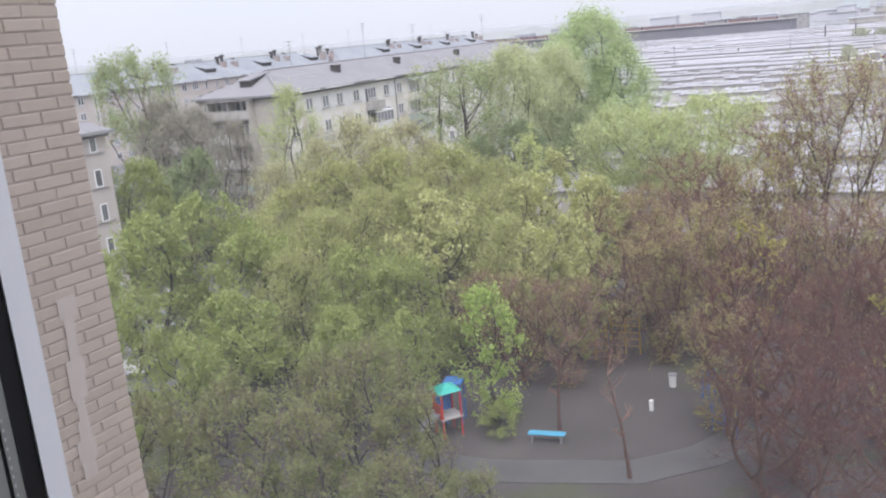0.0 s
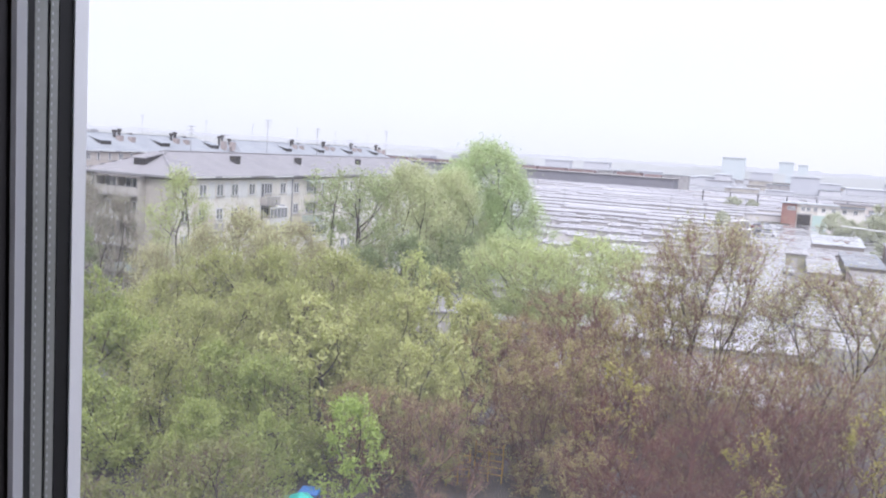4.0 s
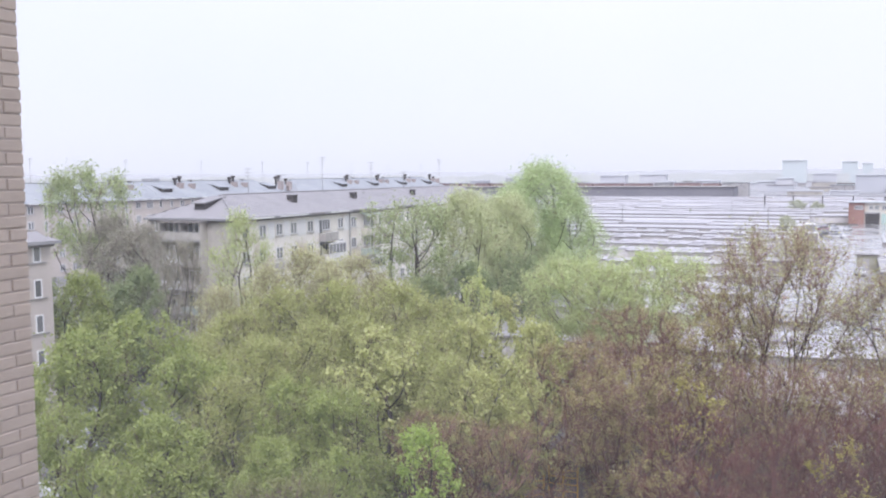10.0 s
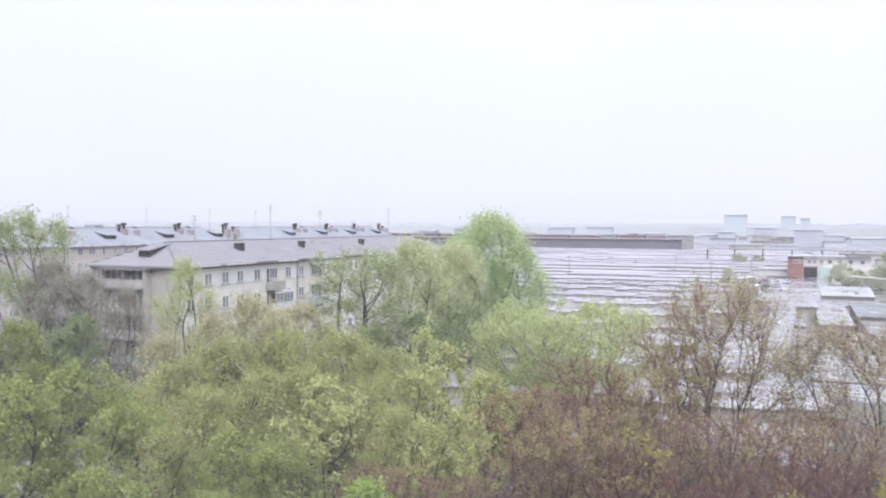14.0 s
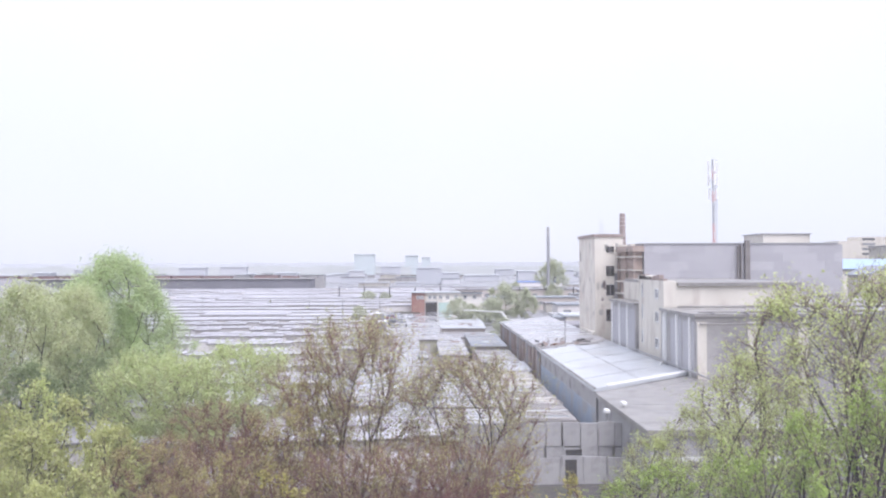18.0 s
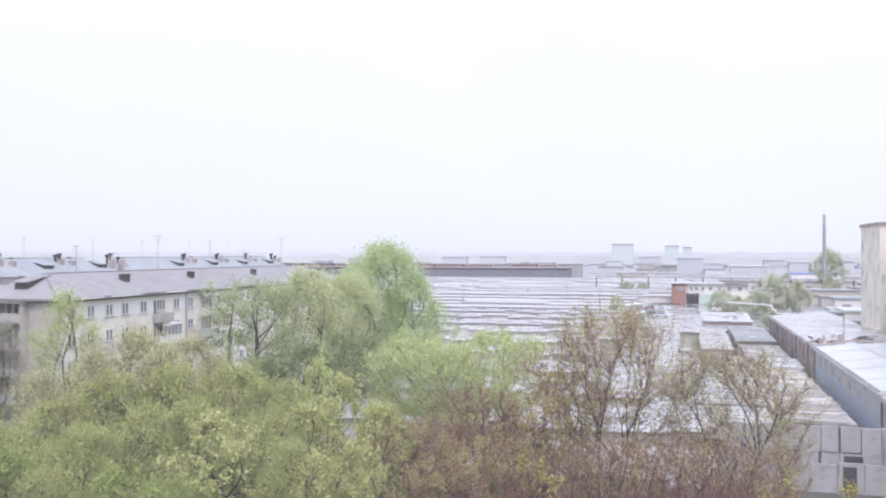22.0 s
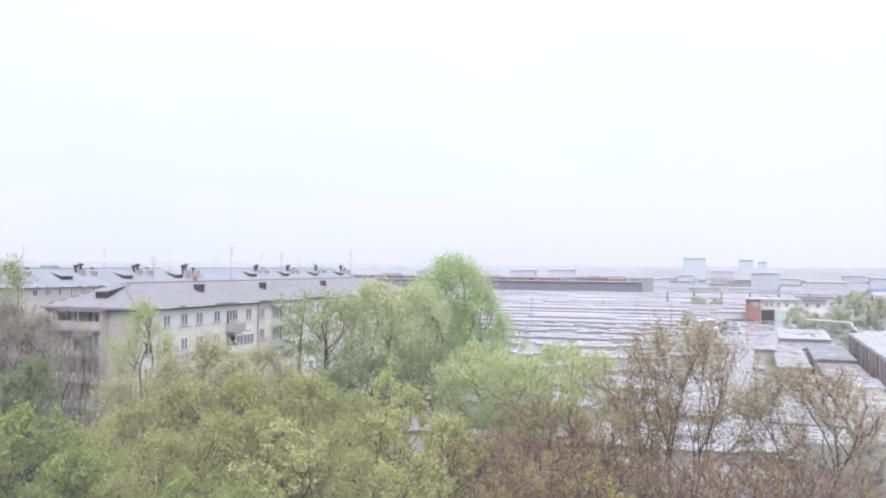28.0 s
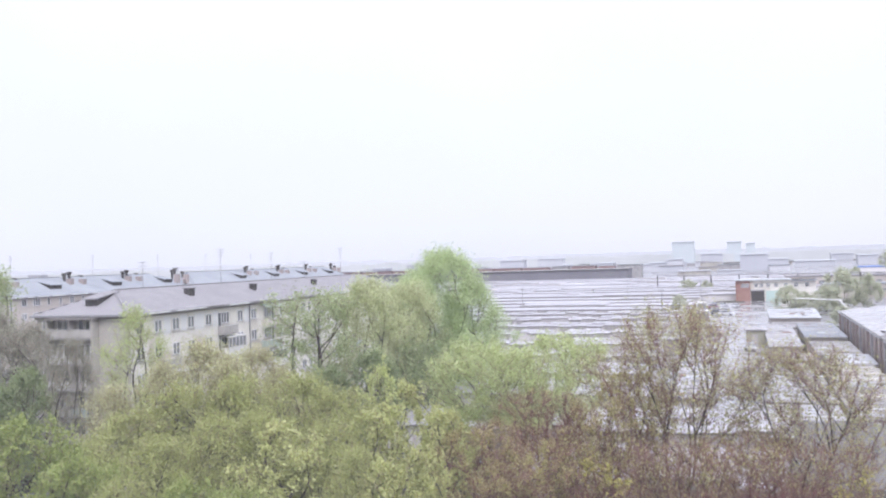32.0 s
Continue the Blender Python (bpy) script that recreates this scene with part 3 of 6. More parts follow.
def house(x0, x1, y0, y1, eave, rise, wall, roof_mat, label, sides, step_y=1.1, rows=7, over=0.55, first=3.3, spacing=2.95, floors=5, storey=2.75, columns=()):
    """A five-storey house whose long sides look along x."""
    h = thing("apartment_building", label, "building")
    part("wall", boxes((x0, x1, y0, y1, 0, eave - 0.15)), wall, h)
    part("plinth", boxes((x0 - 0.06, x1 + 0.06, y0 - 0.06, y1 + 0.06, 0, 0.8)), M_CONCRETE, h, "grey plinth")
    part("cornice", boxes((x0 - 0.2, x1 + 0.2, y0 - 0.2, y1 + 0.2, eave - 0.45, eave - 0.2)), M_SOFFIT, h, "dark cornice below the eaves")
    roof = part("roof", hip_roof(x0 - over, x1 + over, y0 - over, y1 + over, eave, rise), roof_mat, h)
    hip = (x1 - x0 + 2 * over) / 2 * 0.9
    cx = (x0 + x1) / 2
    for xe in (x0 - over, x1 + over):
        ob = part("roof_sheets", sheets_on_slope(xe, cx, y0 - over, y1 + over, eave, eave + rise, step_y, rows, hip), roof_mat, roof)
        tagged(ob, kind="stuff")
    tag_edge = boxes((x0 - over - 0.07, x0 - over + 0.05, y0 - over, y1 + over, eave - 0.22, eave + 0.02), (x1 + over - 0.05, x1 + over + 0.07, y0 - over, y1 + over, eave - 0.22, eave + 0.02), (x0 - over, x1 + over, y0 - over - 0.07, y0 - over + 0.05, eave - 0.22, eave + 0.02))
    part("gutter", tag_edge, M_STEEL, h, "grey sheet-metal gutter")
    r = random.Random(int(y1))
    y = y0
    while y < y1 - 3:
        n = r.uniform(1.5, 5.0)
        part("eave_flashing", boxes((x1 + over + 0.06, x1 + over + 0.09, y, y + n, eave - 0.16 - r.uniform(0, 0.04), eave - 0.02)), M_WHITE if r.random() < 0.6 else M_SOFFIT, h, "patchy eave flashing")
        y += n + r.uniform(0, 1.5)
    for f in range(floors):
        z = first - 1.6 + f * storey
        for side in sides:
            for y, size in columns:
                put_window(h, size, x1 + 0.012, y, z if size[1] < 2 else z - 0.65, 90, size[1] < 2)
            y = y0 + 1.6 if not columns else y1
            k = 0
            while y < y1 - 1.0:
                size = ((1.35, 1.45, 2), (1.35, 1.45, 2), (0.75, 1.45, 1), (1.9, 1.45, 3), (1.35, 1.45, 2), (0.8, 2.1, 1))[(k * 5 + 2) % 6] if k % 7 != 6 else (0.75, 1.45, 1)
                if side == "east":
                    put_window(h, size, x1 + 0.012, y, z if size[1] < 2 else z - 0.65, 90, size[1] < 2)
                k += 1
                y += spacing
    return h


def balcony(house, x, y, z, turn, w=2.8, label="", glazed=False, front=None):
    b = part("balcony", boxes((-w / 2, w / 2, -1.0, 0, -0.14, 0)), M_CONCRETE, house, label)
    b.matrix_basis = pose(x, y, z, 0, 0, turn)
    part("parapet", boxes((-w / 2, w / 2, -1.0, -0.95, 0, 0.95), (-w / 2, -w / 2 + 0.05, -0.95, 0, 0, 0.95), (w / 2 - 0.05, w / 2, -0.95, 0, 0, 0.95)), front or M_GREYWALL, b)
    part("rail", boxes((-w / 2 - 0.03, w / 2 + 0.03, -1.04, -0.93, 0.95, 1.02)), M_WHITE, b)
    if glazed:
        bm = boxes((-w / 2, w / 2, -1.0, -0.94, 2.25, 2.36), (-w / 2, w / 2, -1.0, 0, 2.36, 2.42))
        for k in range(6):
            x_ = -w / 2 + (w - 0.07) * k / 5
            box(bm, x_, x_ + 0.07, -1.0, -0.94, 1.02, 2.25)
        part("glazing_bars", bm, M_WHITE, b, "white glazing bars")
        part("pane", boxes((-w / 2 + 0.05, w / 2 - 0.05, -0.975, -0.965, 1.0, 2.25)), M_GLASSDARK, b)


KX0, KX1, KY0, KY1, KE = -75.2, -63.0, 79.4, 160.0, 14.6
TWO, ONE, THREE, DOOR = (1.35, 1.45, 2), (0.75, 1.45, 1), (1.9, 1.45, 3), (0.8, 2.1, 1)
K_COLUMNS = [(81.4, TWO), (84.6, TWO), (87.9, TWO), (90.9, TWO), (94.6, TWO), (98.3, THREE), (97.0, DOOR), (101.9, TWO), (105.3, TWO), (109.0, THREE), (110.4, DOOR), (112.8, ONE), (115.9, TWO), (119.6, TWO), (121.6, ONE), (124.6, TWO), (128.3, ONE), (131.2, TWO), (134.6, TWO), (138.4, THREE), (139.8, DOOR), (142.4, TWO), (145.6, TWO), (149.0, THREE), (152.6, TWO), (156.2, TWO)]
khr = house(KX0, KX1, KY0, KY1, KE, 2.5, M_CREAM, M_SLATE, "five-storey cream rendered apartment block with a grey hipped slate roof", ["east"], first=2.4, storey=2.85, columns=K_COLUMNS)
part("end_wall", boxes((KX0 - 0.01, KX1 + 0.01, KY0 - 0.02, KY0 + 0.3, 0.82, KE - 0.46)), M_GREYWALL, khr, "weathered grey end wall")
# end wall: a column of deep loggias between side walls
M_GREENPANEL = mat("faded green balcony sheet", (0.36, 0.43, 0.40), (0.46, 0.52, 0.49), rough=0.8, scale=0.8, fine=9)
M_DULLPANEL = mat("weathered balcony boards", (0.38, 0.36, 0.34), (0.52, 0.50, 0.47), rough=0.9, scale=1.0, fine=12)
lx0, lx1 = KX0 + 2.4, KX0 + 8.3
part("loggia_wall", boxes((lx0 - 0.14, lx0, KY0 - 1.2, KY0 - 0.02, 0, KE - 0.5), (lx1, lx1 + 0.14, KY0 - 1.2, KY0 - 0.02, 0, KE - 0.5), (lx0 + 2.9, lx0 + 3.0, KY0 - 1.2, KY0 - 0.02, 0, KE - 0.5)), M_GREYWALL, khr, "stained side walls of the loggias")
for f in range(5):
    z = 0.75 + 2.85 * f
    lg = part("loggia", boxes((lx0, lx1, KY0 - 1.25, KY0 - 0.02, z - 0.16, z)), M_CONCRETE, khr, "concrete loggia floor")
    part("recess", boxes((lx0 + 0.3, lx1 - 0.3, KY0 - 0.06, KY0 - 0.03, z + 0.1, z + 2.3)), M_DULLPANEL, lg, "shaded back of the loggia")
    part("parapet", boxes((lx0, lx0 + 2.9, KY0 - 1.27, KY0 - 1.2, z, z + 0.95)), M_WHITE if f in (2, 3) else M_DULLPANEL, lg, "painted parapet panel")
    part("parapet", boxes((lx0 + 3.0, lx1, KY0 - 1.27, KY0 - 1.2, z, z + 0.95)), M_DULLPANEL if f != 1 else M_GREENPANEL, lg, "weathered parapet panel")
    part("rail", boxes((lx0, lx1, KY0 - 1.3, KY0 - 1.2, z + 0.95, z + 1.0)), M_STEEL, lg)
    for x in (lx0 + 0.8, lx0 + 3.7):
        put_window(khr, DOOR, x, KY0 - 0.07, z + 0.02, 0, False)
        put_window(khr, TWO, x + 1.2, KY0 - 0.07, z + 0.7, 0)
    put_window(khr, ONE, KX0 + 1.1, KY0 - 0.04, z + 0.75, 0)
part("eave_shade", boxes((lx0 - 0.3, lx1 + 0.3, KY0 - 1.3, KY0 - 0.02, KE - 0.5, KE - 0.3)), M_SOFFIT, khr, "boarded roof of the top loggia")
for y, f, w, glazed, front in ((98.2, 4, 3.2, False, M_DULLPANEL), (99.6, 3, 4.2, True, M_WHITE), (109.6, 4, 4.2, False, M_OFFWHITE), (109.2, 3, 3.8, False, M_GREENPANEL), (110.4, 2, 4.2, True, M_WHITE), (99.0, 2, 3.2, False, M_DULLPANEL), (138.8, 4, 3.4, True, M_WHITE), (138.8, 3, 3.4, False, M_DULLPANEL), (138.8, 2, 3.4, True, M_GREENPANEL), (86.0, 3, 3.0, False, M_DULLPANEL), (86.2, 2, 3.4, True, M_WHITE)):
    balcony(khr, KX1 + 0.02, y, -0.45 + 2.85 * f, 90, w, "small balcony with weathered front", glazed, front)
aw = boxes((KX1 + 0.02, KX1 + 1.2, 107.4, 111.6, 13.95, 14.02))
for v in aw.verts:
    if v.co.x > KX1 + 0.5:
        v.co.z -= 0.28
part("awning", aw, M_GREENPANEL, khr, "small sheet awning over the top balcony")
for y, n in ((85.6, 1.4), (88.8, 1.3), (91.7, 2.0), (95.6, 1.0), (102.9, 1.6)):
    part("painted_patch", boxes((KX1, KX1 + 0.006, y, y + n, 11.9, 13.85)), M_WHITE, khr, "freshly whitewashed patch of wall")
for y in (104.2, 122.9, 146.9):
    part("downpipe", tube(bmesh.new(), (KX1 + 0.1, y, 0), (KX1 + 0.1, y, KE - 0.2), 0.09, 0.09, 6), M_STEEL, khr)
for y, s in ((95.4, 0.95), (110.8, 0.75), (129.7, 0.7)):
    chimney(khr, KX1 - 3.2, y, KE + 1.4, 0.75, s, False)
part("hip_cap", tube(bmesh.new(), (KX1 + 0.5, KY0 - 0.5, KE + 0.08), (-69.1, KY0 + 5.4, KE + 2.6), 0.07, 0.07, 6), M_STEEL, khr, "pale capping along the hip")
part("ridge_cap", tube(bmesh.new(), (-69.1, KY0 + 5.4, KE + 2.55), (-69.1, KY1 - 5.4, KE + 2.55), 0.12, 0.12, 6), M_SLATE, khr)
# shed dormer on the hipped end
# near-black body paints the shade on the hatch's side
dm = bmesh.new()
solid(dm, [[(x, 81.0, 15.3), (x, 81.0, 16.25), (x, 84.3, 16.85), (x, 84.3, 16.55)] for x in (-69.9, -68.3)])
part("dormer", dm, M_DARK, khr, "roof hatch with shaded sides painted dark")
dm = bmesh.new()
solid(dm, [[(x, 80.7, 16.22), (x, 80.7, 16.34), (x, 84.6, 17.04), (x, 84.6, 16.92)] for x in (-70.2, -68.1)])
part("dormer_roof", dm, M_SLATE, khr, "slate top of the hatch")
for x, y, hh in ((-69, 90, 3.4), (-69, 97, 2.6), (-69, 107, 5.0), (-69, 121, 4.4), (-69, 132, 3.0), (-69, 146, 5.2)):
    antenna(x, y, KE + 2.4, hh, 20)

# the house beyond it, in two lengths, with a pale sheet roof
for y0, y1 in ((104, 192), (197, 290)):
    back = house(-148, -134.5, y0, y1, 14.6, 3.6, M_PINKWALL, M_TINROOF, "long five-storey beige block with a pale blue-grey sheet roof", ["east"], step_y=2.2, rows=4, spacing=3.3)
    for k, y in enumerate(np.arange(y0 + 13.4, y1 - 4, 19.2)):
        y = float(y)
        for dy, x, hh in ((0, -138.4, 1.5), (3.6, -138.2, 1.3)):
            part("chimney", boxes((-0.55, 0.55, -0.6, 0.6, -0.9, hh), (-0.62, 0.62, -0.67, 0.67, hh, hh + 0.14)), M_FLUE, back, "pinkish plastered chimney stub", at=(x, y + 19.2 + dy, 16.2))
        part("chimney_band", boxes((-0.3, 0.3, 0.6, 3.0, 0.2, 0.45)), M_FLUE, back, "low wall between the stubs", at=(-138.3, y + 19.2, 16.2))
        for dy, x, hh in ((-0.4, -139.6, 1.7), (2.2, -140.6, 2.0), (6.6, -141.4, 1.1)):
            st = part("stack", tube(bmesh.new(), (0, 0, -0.8), (0, 0, hh - 0.5), 0.3, 0.3, 8), M_DARK, back, "sooty flue pipe", at=(x, y + 19.2 + dy, 17.2))
            part("cowl", tube(tube(bmesh.new(), (0, 0, hh - 0.5), (0, 0, hh - 0.2), 0.32, 0.6, 8), (0, 0, hh - 0.2), (0, 0, hh + 0.15), 0.6, 0.5, 8), M_DARK, st, "dark sheet-metal cowl")
        # the prism is near-black to paint shade on its side walls
        dm = bmesh.new()
        solid(dm, [[(-0.9, v, 1.0), (2.0, v, 0.35), (2.0, v, -0.55)] for v in (0.0, 3.2)])
        part("dormer", dm, M_DARK, back, "roof hatch with its shade painted on the sides", at=(-138.4, y + 11.2, 16.3))
        dm = bmesh.new()
        solid(dm, [[(-1.2, v, 1.08), (2.3, v, 0.30), (2.3, v, 0.42), (-1.2, v, 1.2)] for v in (-0.2, 3.4)])
        part("dormer_roof", dm, M_TINROOF, back, "sheet-metal top of the hatch", at=(-138.4, y + 11.2, 16.3))
    for y in np.arange(y0 + 14, y1, 24):
        antenna(-141, float(y), 18.0, 5.0, 35)

left = house(-68, -57.0, -9.45, 49.3, 14.5, 2.6, M_PINKWALL, M_SLATE, "pale beige five-storey house with a low sheet roof", ["east"], step_y=1.5, rows=4, first=3.5, spacing=3.1)


# ---- garages ----
def garage(w, d, h):
    g = thing("garage", "low block garage with a wet bitumen roof", "garage", group="rows of garages")
    part("wall", boxes((0.02, w - 0.02, 0.15, d, 0, h - 0.2)), M_GARAGEWALL, g)
    part("roof", boxes((0.0, w, -0.12, d + 0.1, h - 0.2, h)), M_GARAGEROOF, g)
    part("gate", boxes((0.5, w - 0.5, 0.10, 0.15, 0.02, 2.15)), M_GATE, g)
    part("roof_edge", boxes((0.0, w, -0.16, -0.12, h - 0.2, h + 0.03)), M_OLDTAR, g, "dark felt edge of the roof")
    part("roof_seam", boxes((w * 0.48, w * 0.48 + 0.07, -0.3, d, h, h + 0.035), (w - 0.1, w - 0.02, -0.3, d, h, h + 0.06)), M_OLDTAR, g, "raised felt seams")
    return g


GARAGES = [garage(3.6, 6.0, 2.55), garage(3.6, 6.0, 2.68), garage(3.6, 6.0, 2.42), garage(3.6, 6.3, 2.95)]
rnd = random.Random(3)
spare = list(GARAGES)


def garage_at(x, y, turn):
    k = rnd.choice((0, 0, 0, 1, 1, 2, 2, 3))
    m = pose(x, y, 0.02, 0, 0, turn)
    if GARAGES[k] in spare:
        spare.remove(GARAGES[k])
        GARAGES[k].matrix_basis = m
    else:
        copy_thing(GARAGES[k], m)


ROWS_Y = (106, 126, 146.5, 167, 188, 209, 230, 251)
for i, y in enumerate(ROWS_Y):
    x = (-11.0 if i < 3 else -14.5) - (i % 3) * 1.2
    while x > (-56, -60, -64, -70, -78, -84, -90, -96)[i]:
        if rnd.random() > 0.08:
            garage_at(x - 3.6, y, 0)
        if rnd.random() > 0.15:
            garage_at(x, y + 12.2, 180)
        x -= 3.62

for y, x0, x1 in ((66.5, -16.0, 3.0), (85.0, -34.0, 3.0)):
    x = x1
    while x > x0:
        garage_at(x - 3.6, y, 0)
        garage_at(x, y + 12.2, 180)
        x -= 3.62


def far_row(x0, x1, y, depth):
    """A row too far off to tell the gates apart: stepped walls and roof slabs."""
    row = thing("garage_row", "distant row of low garages with wet roofs", "garage", group="far rows of garages")
    walls, roofs = bmesh.new(), bmesh.new()
    x = x0
    while x < x1:
        w = rnd.choice((7.2, 10.8, 14.4, 21.6, 28.8))
        h = rnd.uniform(2.45, 2.75) if rnd.random() > 0.12 else rnd.uniform(2.9, 3.4)
        d = depth + rnd.uniform(-0.4, 0.4)
        box(walls, x, x + w - 0.05, y + rnd.uniform(0, 0.3), y + d, 0, h - 0.18)
        box(roofs, x - 0.02, x + w - 0.06, y - 0.12, y + d + 0.2, h - 0.18, h)
        x += w
    part("wall", walls, M_GARAGEWALL, row)
    part("roof", roofs, M_GARAGEROOFS, row)
    edges = bmesh.new()
    for f in [f for f in row.children if f.name.startswith("roof")]:
        xs = sorted({round(v.co.x, 3) for v in f.data.vertices})
        box(edges, xs[0], xs[-1], y - 0.17, y - 0.125, 2.22, 2.44)
    part("roof_edge", edges, M_OLDTAR, row, "dark felt edge of the roofs")


far_row(-100, -23, 271, 12.4)
y = 291.0
while y < 612:
    far_row(-190 - 0.1 * y, (-22 if y < 340 else -12) if y < 420 else 5, y, 12.5)
    y += rnd.choice((18, 20, 22.5)) if y < 420 else rnd.choice((16, 18, 20))
for y in (372, 412, 436, 460, 484, 508, 530, 552, 574, 592):
    far_row(26 if y < 420 else 10, 150, y, 12.0)

# the long dark warehouse that closes the garages
wh = thing("warehouse", "long dark brown warehouse with a rusty roof edge", "warehouse")
part("wall", boxes((-330, -76, 632, 660, 0, 8.6)), mat("dark slate-blue cladding", (0.20, 0.20, 0.225), (0.27, 0.265, 0.29), rough=0.8, scale=0.05, fine=1.0), wh)
part("roof", boxes((-331, -75, 631, 661, 8.6, 8.9)), M_OLDTAR, wh)
# ground-high blocks stand in for a row of red freight wagons
M_WAGON = mat("rust-red sheet wall", (0.24, 0.16, 0.155), (0.36, 0.26, 0.25), rough=0.8, scale=0.05, fine=0.6, random=0.8)
x = -330
while x < -80:
    w = rnd.uniform(9, 21)
    s = thing("rust_red_store", "rust-red block standing in for wagons behind the dark warehouse", "warehouse", group="stores behind the warehouse")
    part("wall", boxes((x, x + w, 670, 682, 0, 10.6 + rnd.uniform(-0.5, 0.4))), M_WAGON if rnd.random() > 0.2 else M_CONCRETE, s)
    part("roof", boxes((x - 0.2, x + w + 0.2, 669.6, 682.4, 11.0, 11.2)), M_TINROOF, s)
    x += w + rnd.uniform(0.8, 4)


# ---- sheds along the lane ----
def shed(name, label, x0, x1, y0, y1, h, wall, roof, fall=0.3, over=0.25):
    s = thing(name, label, "shed")
    part("wall", boxes((x0, x1, y0, y1, 0, h)), wall, s)
    bm = boxes((x0 - over, x1 + over, y0 - over, y1 + over, h, h + 0.14))
    for v in bm.verts:
        if v.co.y > y1:
            v.co.z += fall
    part("roof", bm, roof, s)
    y = y0 + 0.6
    while y < y1:
        lift = fall * (y - y0) / (y1 - y0)
        part("batten", boxes((x0 - over, x1 + over - rnd.uniform(0, 1.2), 0, 0.07, 0, 0.06)), rnd.choice((M_OLDTAR, M_WOOD, M_STEEL)), s, at=(0, y, h + 0.13 + lift))
        y += rnd.uniform(1.0, 2.6)
    for k in range(int((x1 - x0) * (y1 - y0) / 16)):
        px, py = rnd.uniform(x0, x1 - 1.6), rnd.uniform(y0, y1 - 1.6)
        part("patch", boxes((px, px + rnd.uniform(0.8, 1.6), py, py + rnd.uniform(0.6, 1.6), h + 0.14, h + 0.2 + fall * (py + 1 - y0) / (y1 - y0))), rnd.choice((M_OLDTAR, M_OLDTAR, M_BITUMEN, M_RUST, M_ROOFMETAL, M_WOOD)), s, "patch of other roofing")
    part("roof_edge", boxes((x0 - over, x1 + over, y0 - over - 0.03, y0 - over, h - 0.12, h + 0.1), (x0 - over - 0.03, x0 - over, y0 - over, y1, h - 0.12, h + 0.1)), M_SOFFIT, s, "dark ragged roof edge")
    part("door", boxes((x0 + (x1 - x0) * 0.3, x0 + (x1 - x0) * 0.6, y0 - 0.05, y0, 0.02, min(2.2, h - 0.3))), M_GATE, s)
    return s


shed("shed", "grey shed with a shiny sheet roof", 6.0, 16.5, 214, 232, 3.6, M_SHEDWALL, M_ROOFMETAL, 0.9)
shed("shed", "low dark shed below the bright roof", 5.0, 17.0, 203, 213, 2.4, M_GATE, M_BITUMEN)
shed("shed", "olive painted garage block", 0.5, 4.3, 190, 202, 3.0, mat("olive paint", (0.33, 0.32, 0.24), (0.40, 0.39, 0.30)), M_BITUMEN)
shed("shed", "low garage with a wet roof", 4.4, 9.6, 164, 200, 2.3, M_SHEDWALL, M_BITUMEN, 0.3)
shed("shed", "dark shed with patched roof", 10.8, 17.4, 172, 200, 3.2, M_SHEDWALL, M_TINROOF, 0.3)
shed("shed", "low dark shed roofed with weathered felt", 11.2, 17.4, 150, 169, 2.5, M_GATE, M_OLDTAR, 0.2)
shed("shed", "small grey block shed between garages", 7.2, 9.8, 143, 150, 2.4, M_GATE, M_BITUMEN)
shed("shed", "low garage with patched roofing", 2.0, 9.4, 104, 138, 2.5, M_SHEDWALL, M_BITUMEN, 0.1)
planks = shed("shed", "shed roofed with loose weathered boards", 10.2, 16.8, 94, 136, 2.6, M_SHEDWALL, M_WOOD, 0.2)
for k in range(70):
    bm = boxes((-3.5 + rnd.uniform(0, 1.8), 3.5 - rnd.uniform(0, 0.9), -0.2, 0.2, 0, 0.06))
    ob = part("plank", bm, rnd.choice((M_WOOD, M_WOOD, M_OFFWHITE, M_OLDTAR, M_ROOFMETAL)), planks, at=(13.4 + rnd.uniform(-0.5, 0.5), 94.2 + k * 0.6, 2.80 + 0.2 * k / 70 + rnd.uniform(0, 0.16)))
    ob.rotation_euler = (0, rnd.uniform(-0.02, 0.02), rnd.uniform(-0.09, 0.09))

shed("shed", "small grey block hut beside the lane", -10.6, -5.6, 206, 214, 2.6, M_SHEDWALL, M_BITUMEN, 0.2)
shed("shed", "pale low garage with a sloping roof", -20.0, -11.4, 177.5, 182.5, 2.3, M_SHEDWALL, M_BITUMEN, 0.3)
shed("shed", "low pale lean-to beside the lane", -8.6, -4.6, 142, 160, 2.3, M_SHEDWALL, M_BITUMEN, 0.15)
shed("shed", "row of low pale lock-ups", -8.6, -4.2, 106, 138, 2.4, M_SHEDWALL, M_BITUMEN, 0.15)
shed("shed", "low lock-up with a wet sheet roof", 2.0, 9.0, 84.5, 101, 2.5, M_SHEDWALL, M_BITUMEN, 0.15)
shed("shed", "tin-roofed lean-to against the annexe wall", 12.0, 17.8, 138.5, 148, 2.5, M_GATE, M_ROOFMETAL, 0.3)

# red-brick gatehouse at the head of the lane
red = thing("gatehouse", "two-storey red brick and cream gatehouse", "building")
part("wall", boxes((-2.2, 3.0, 352, 362, 0, 7.7)), M_REDBRICK, red, "red brick end")
part("wall", boxes((3.0, 26, 352.5, 362, 0, 7.7)), M_CREAM, red, "pinkish cream front")
part("roof", boxes((-2.6, 17.4, 351.2, 362.6, 7.7, 8.1)), M_ROOFMETAL, red, "pale sheet roof")
part("roof", boxes((17.6, 26.4, 351.2, 362.6, 7.3, 7.7)), M_TINROOF, red, "lower sheet roof")
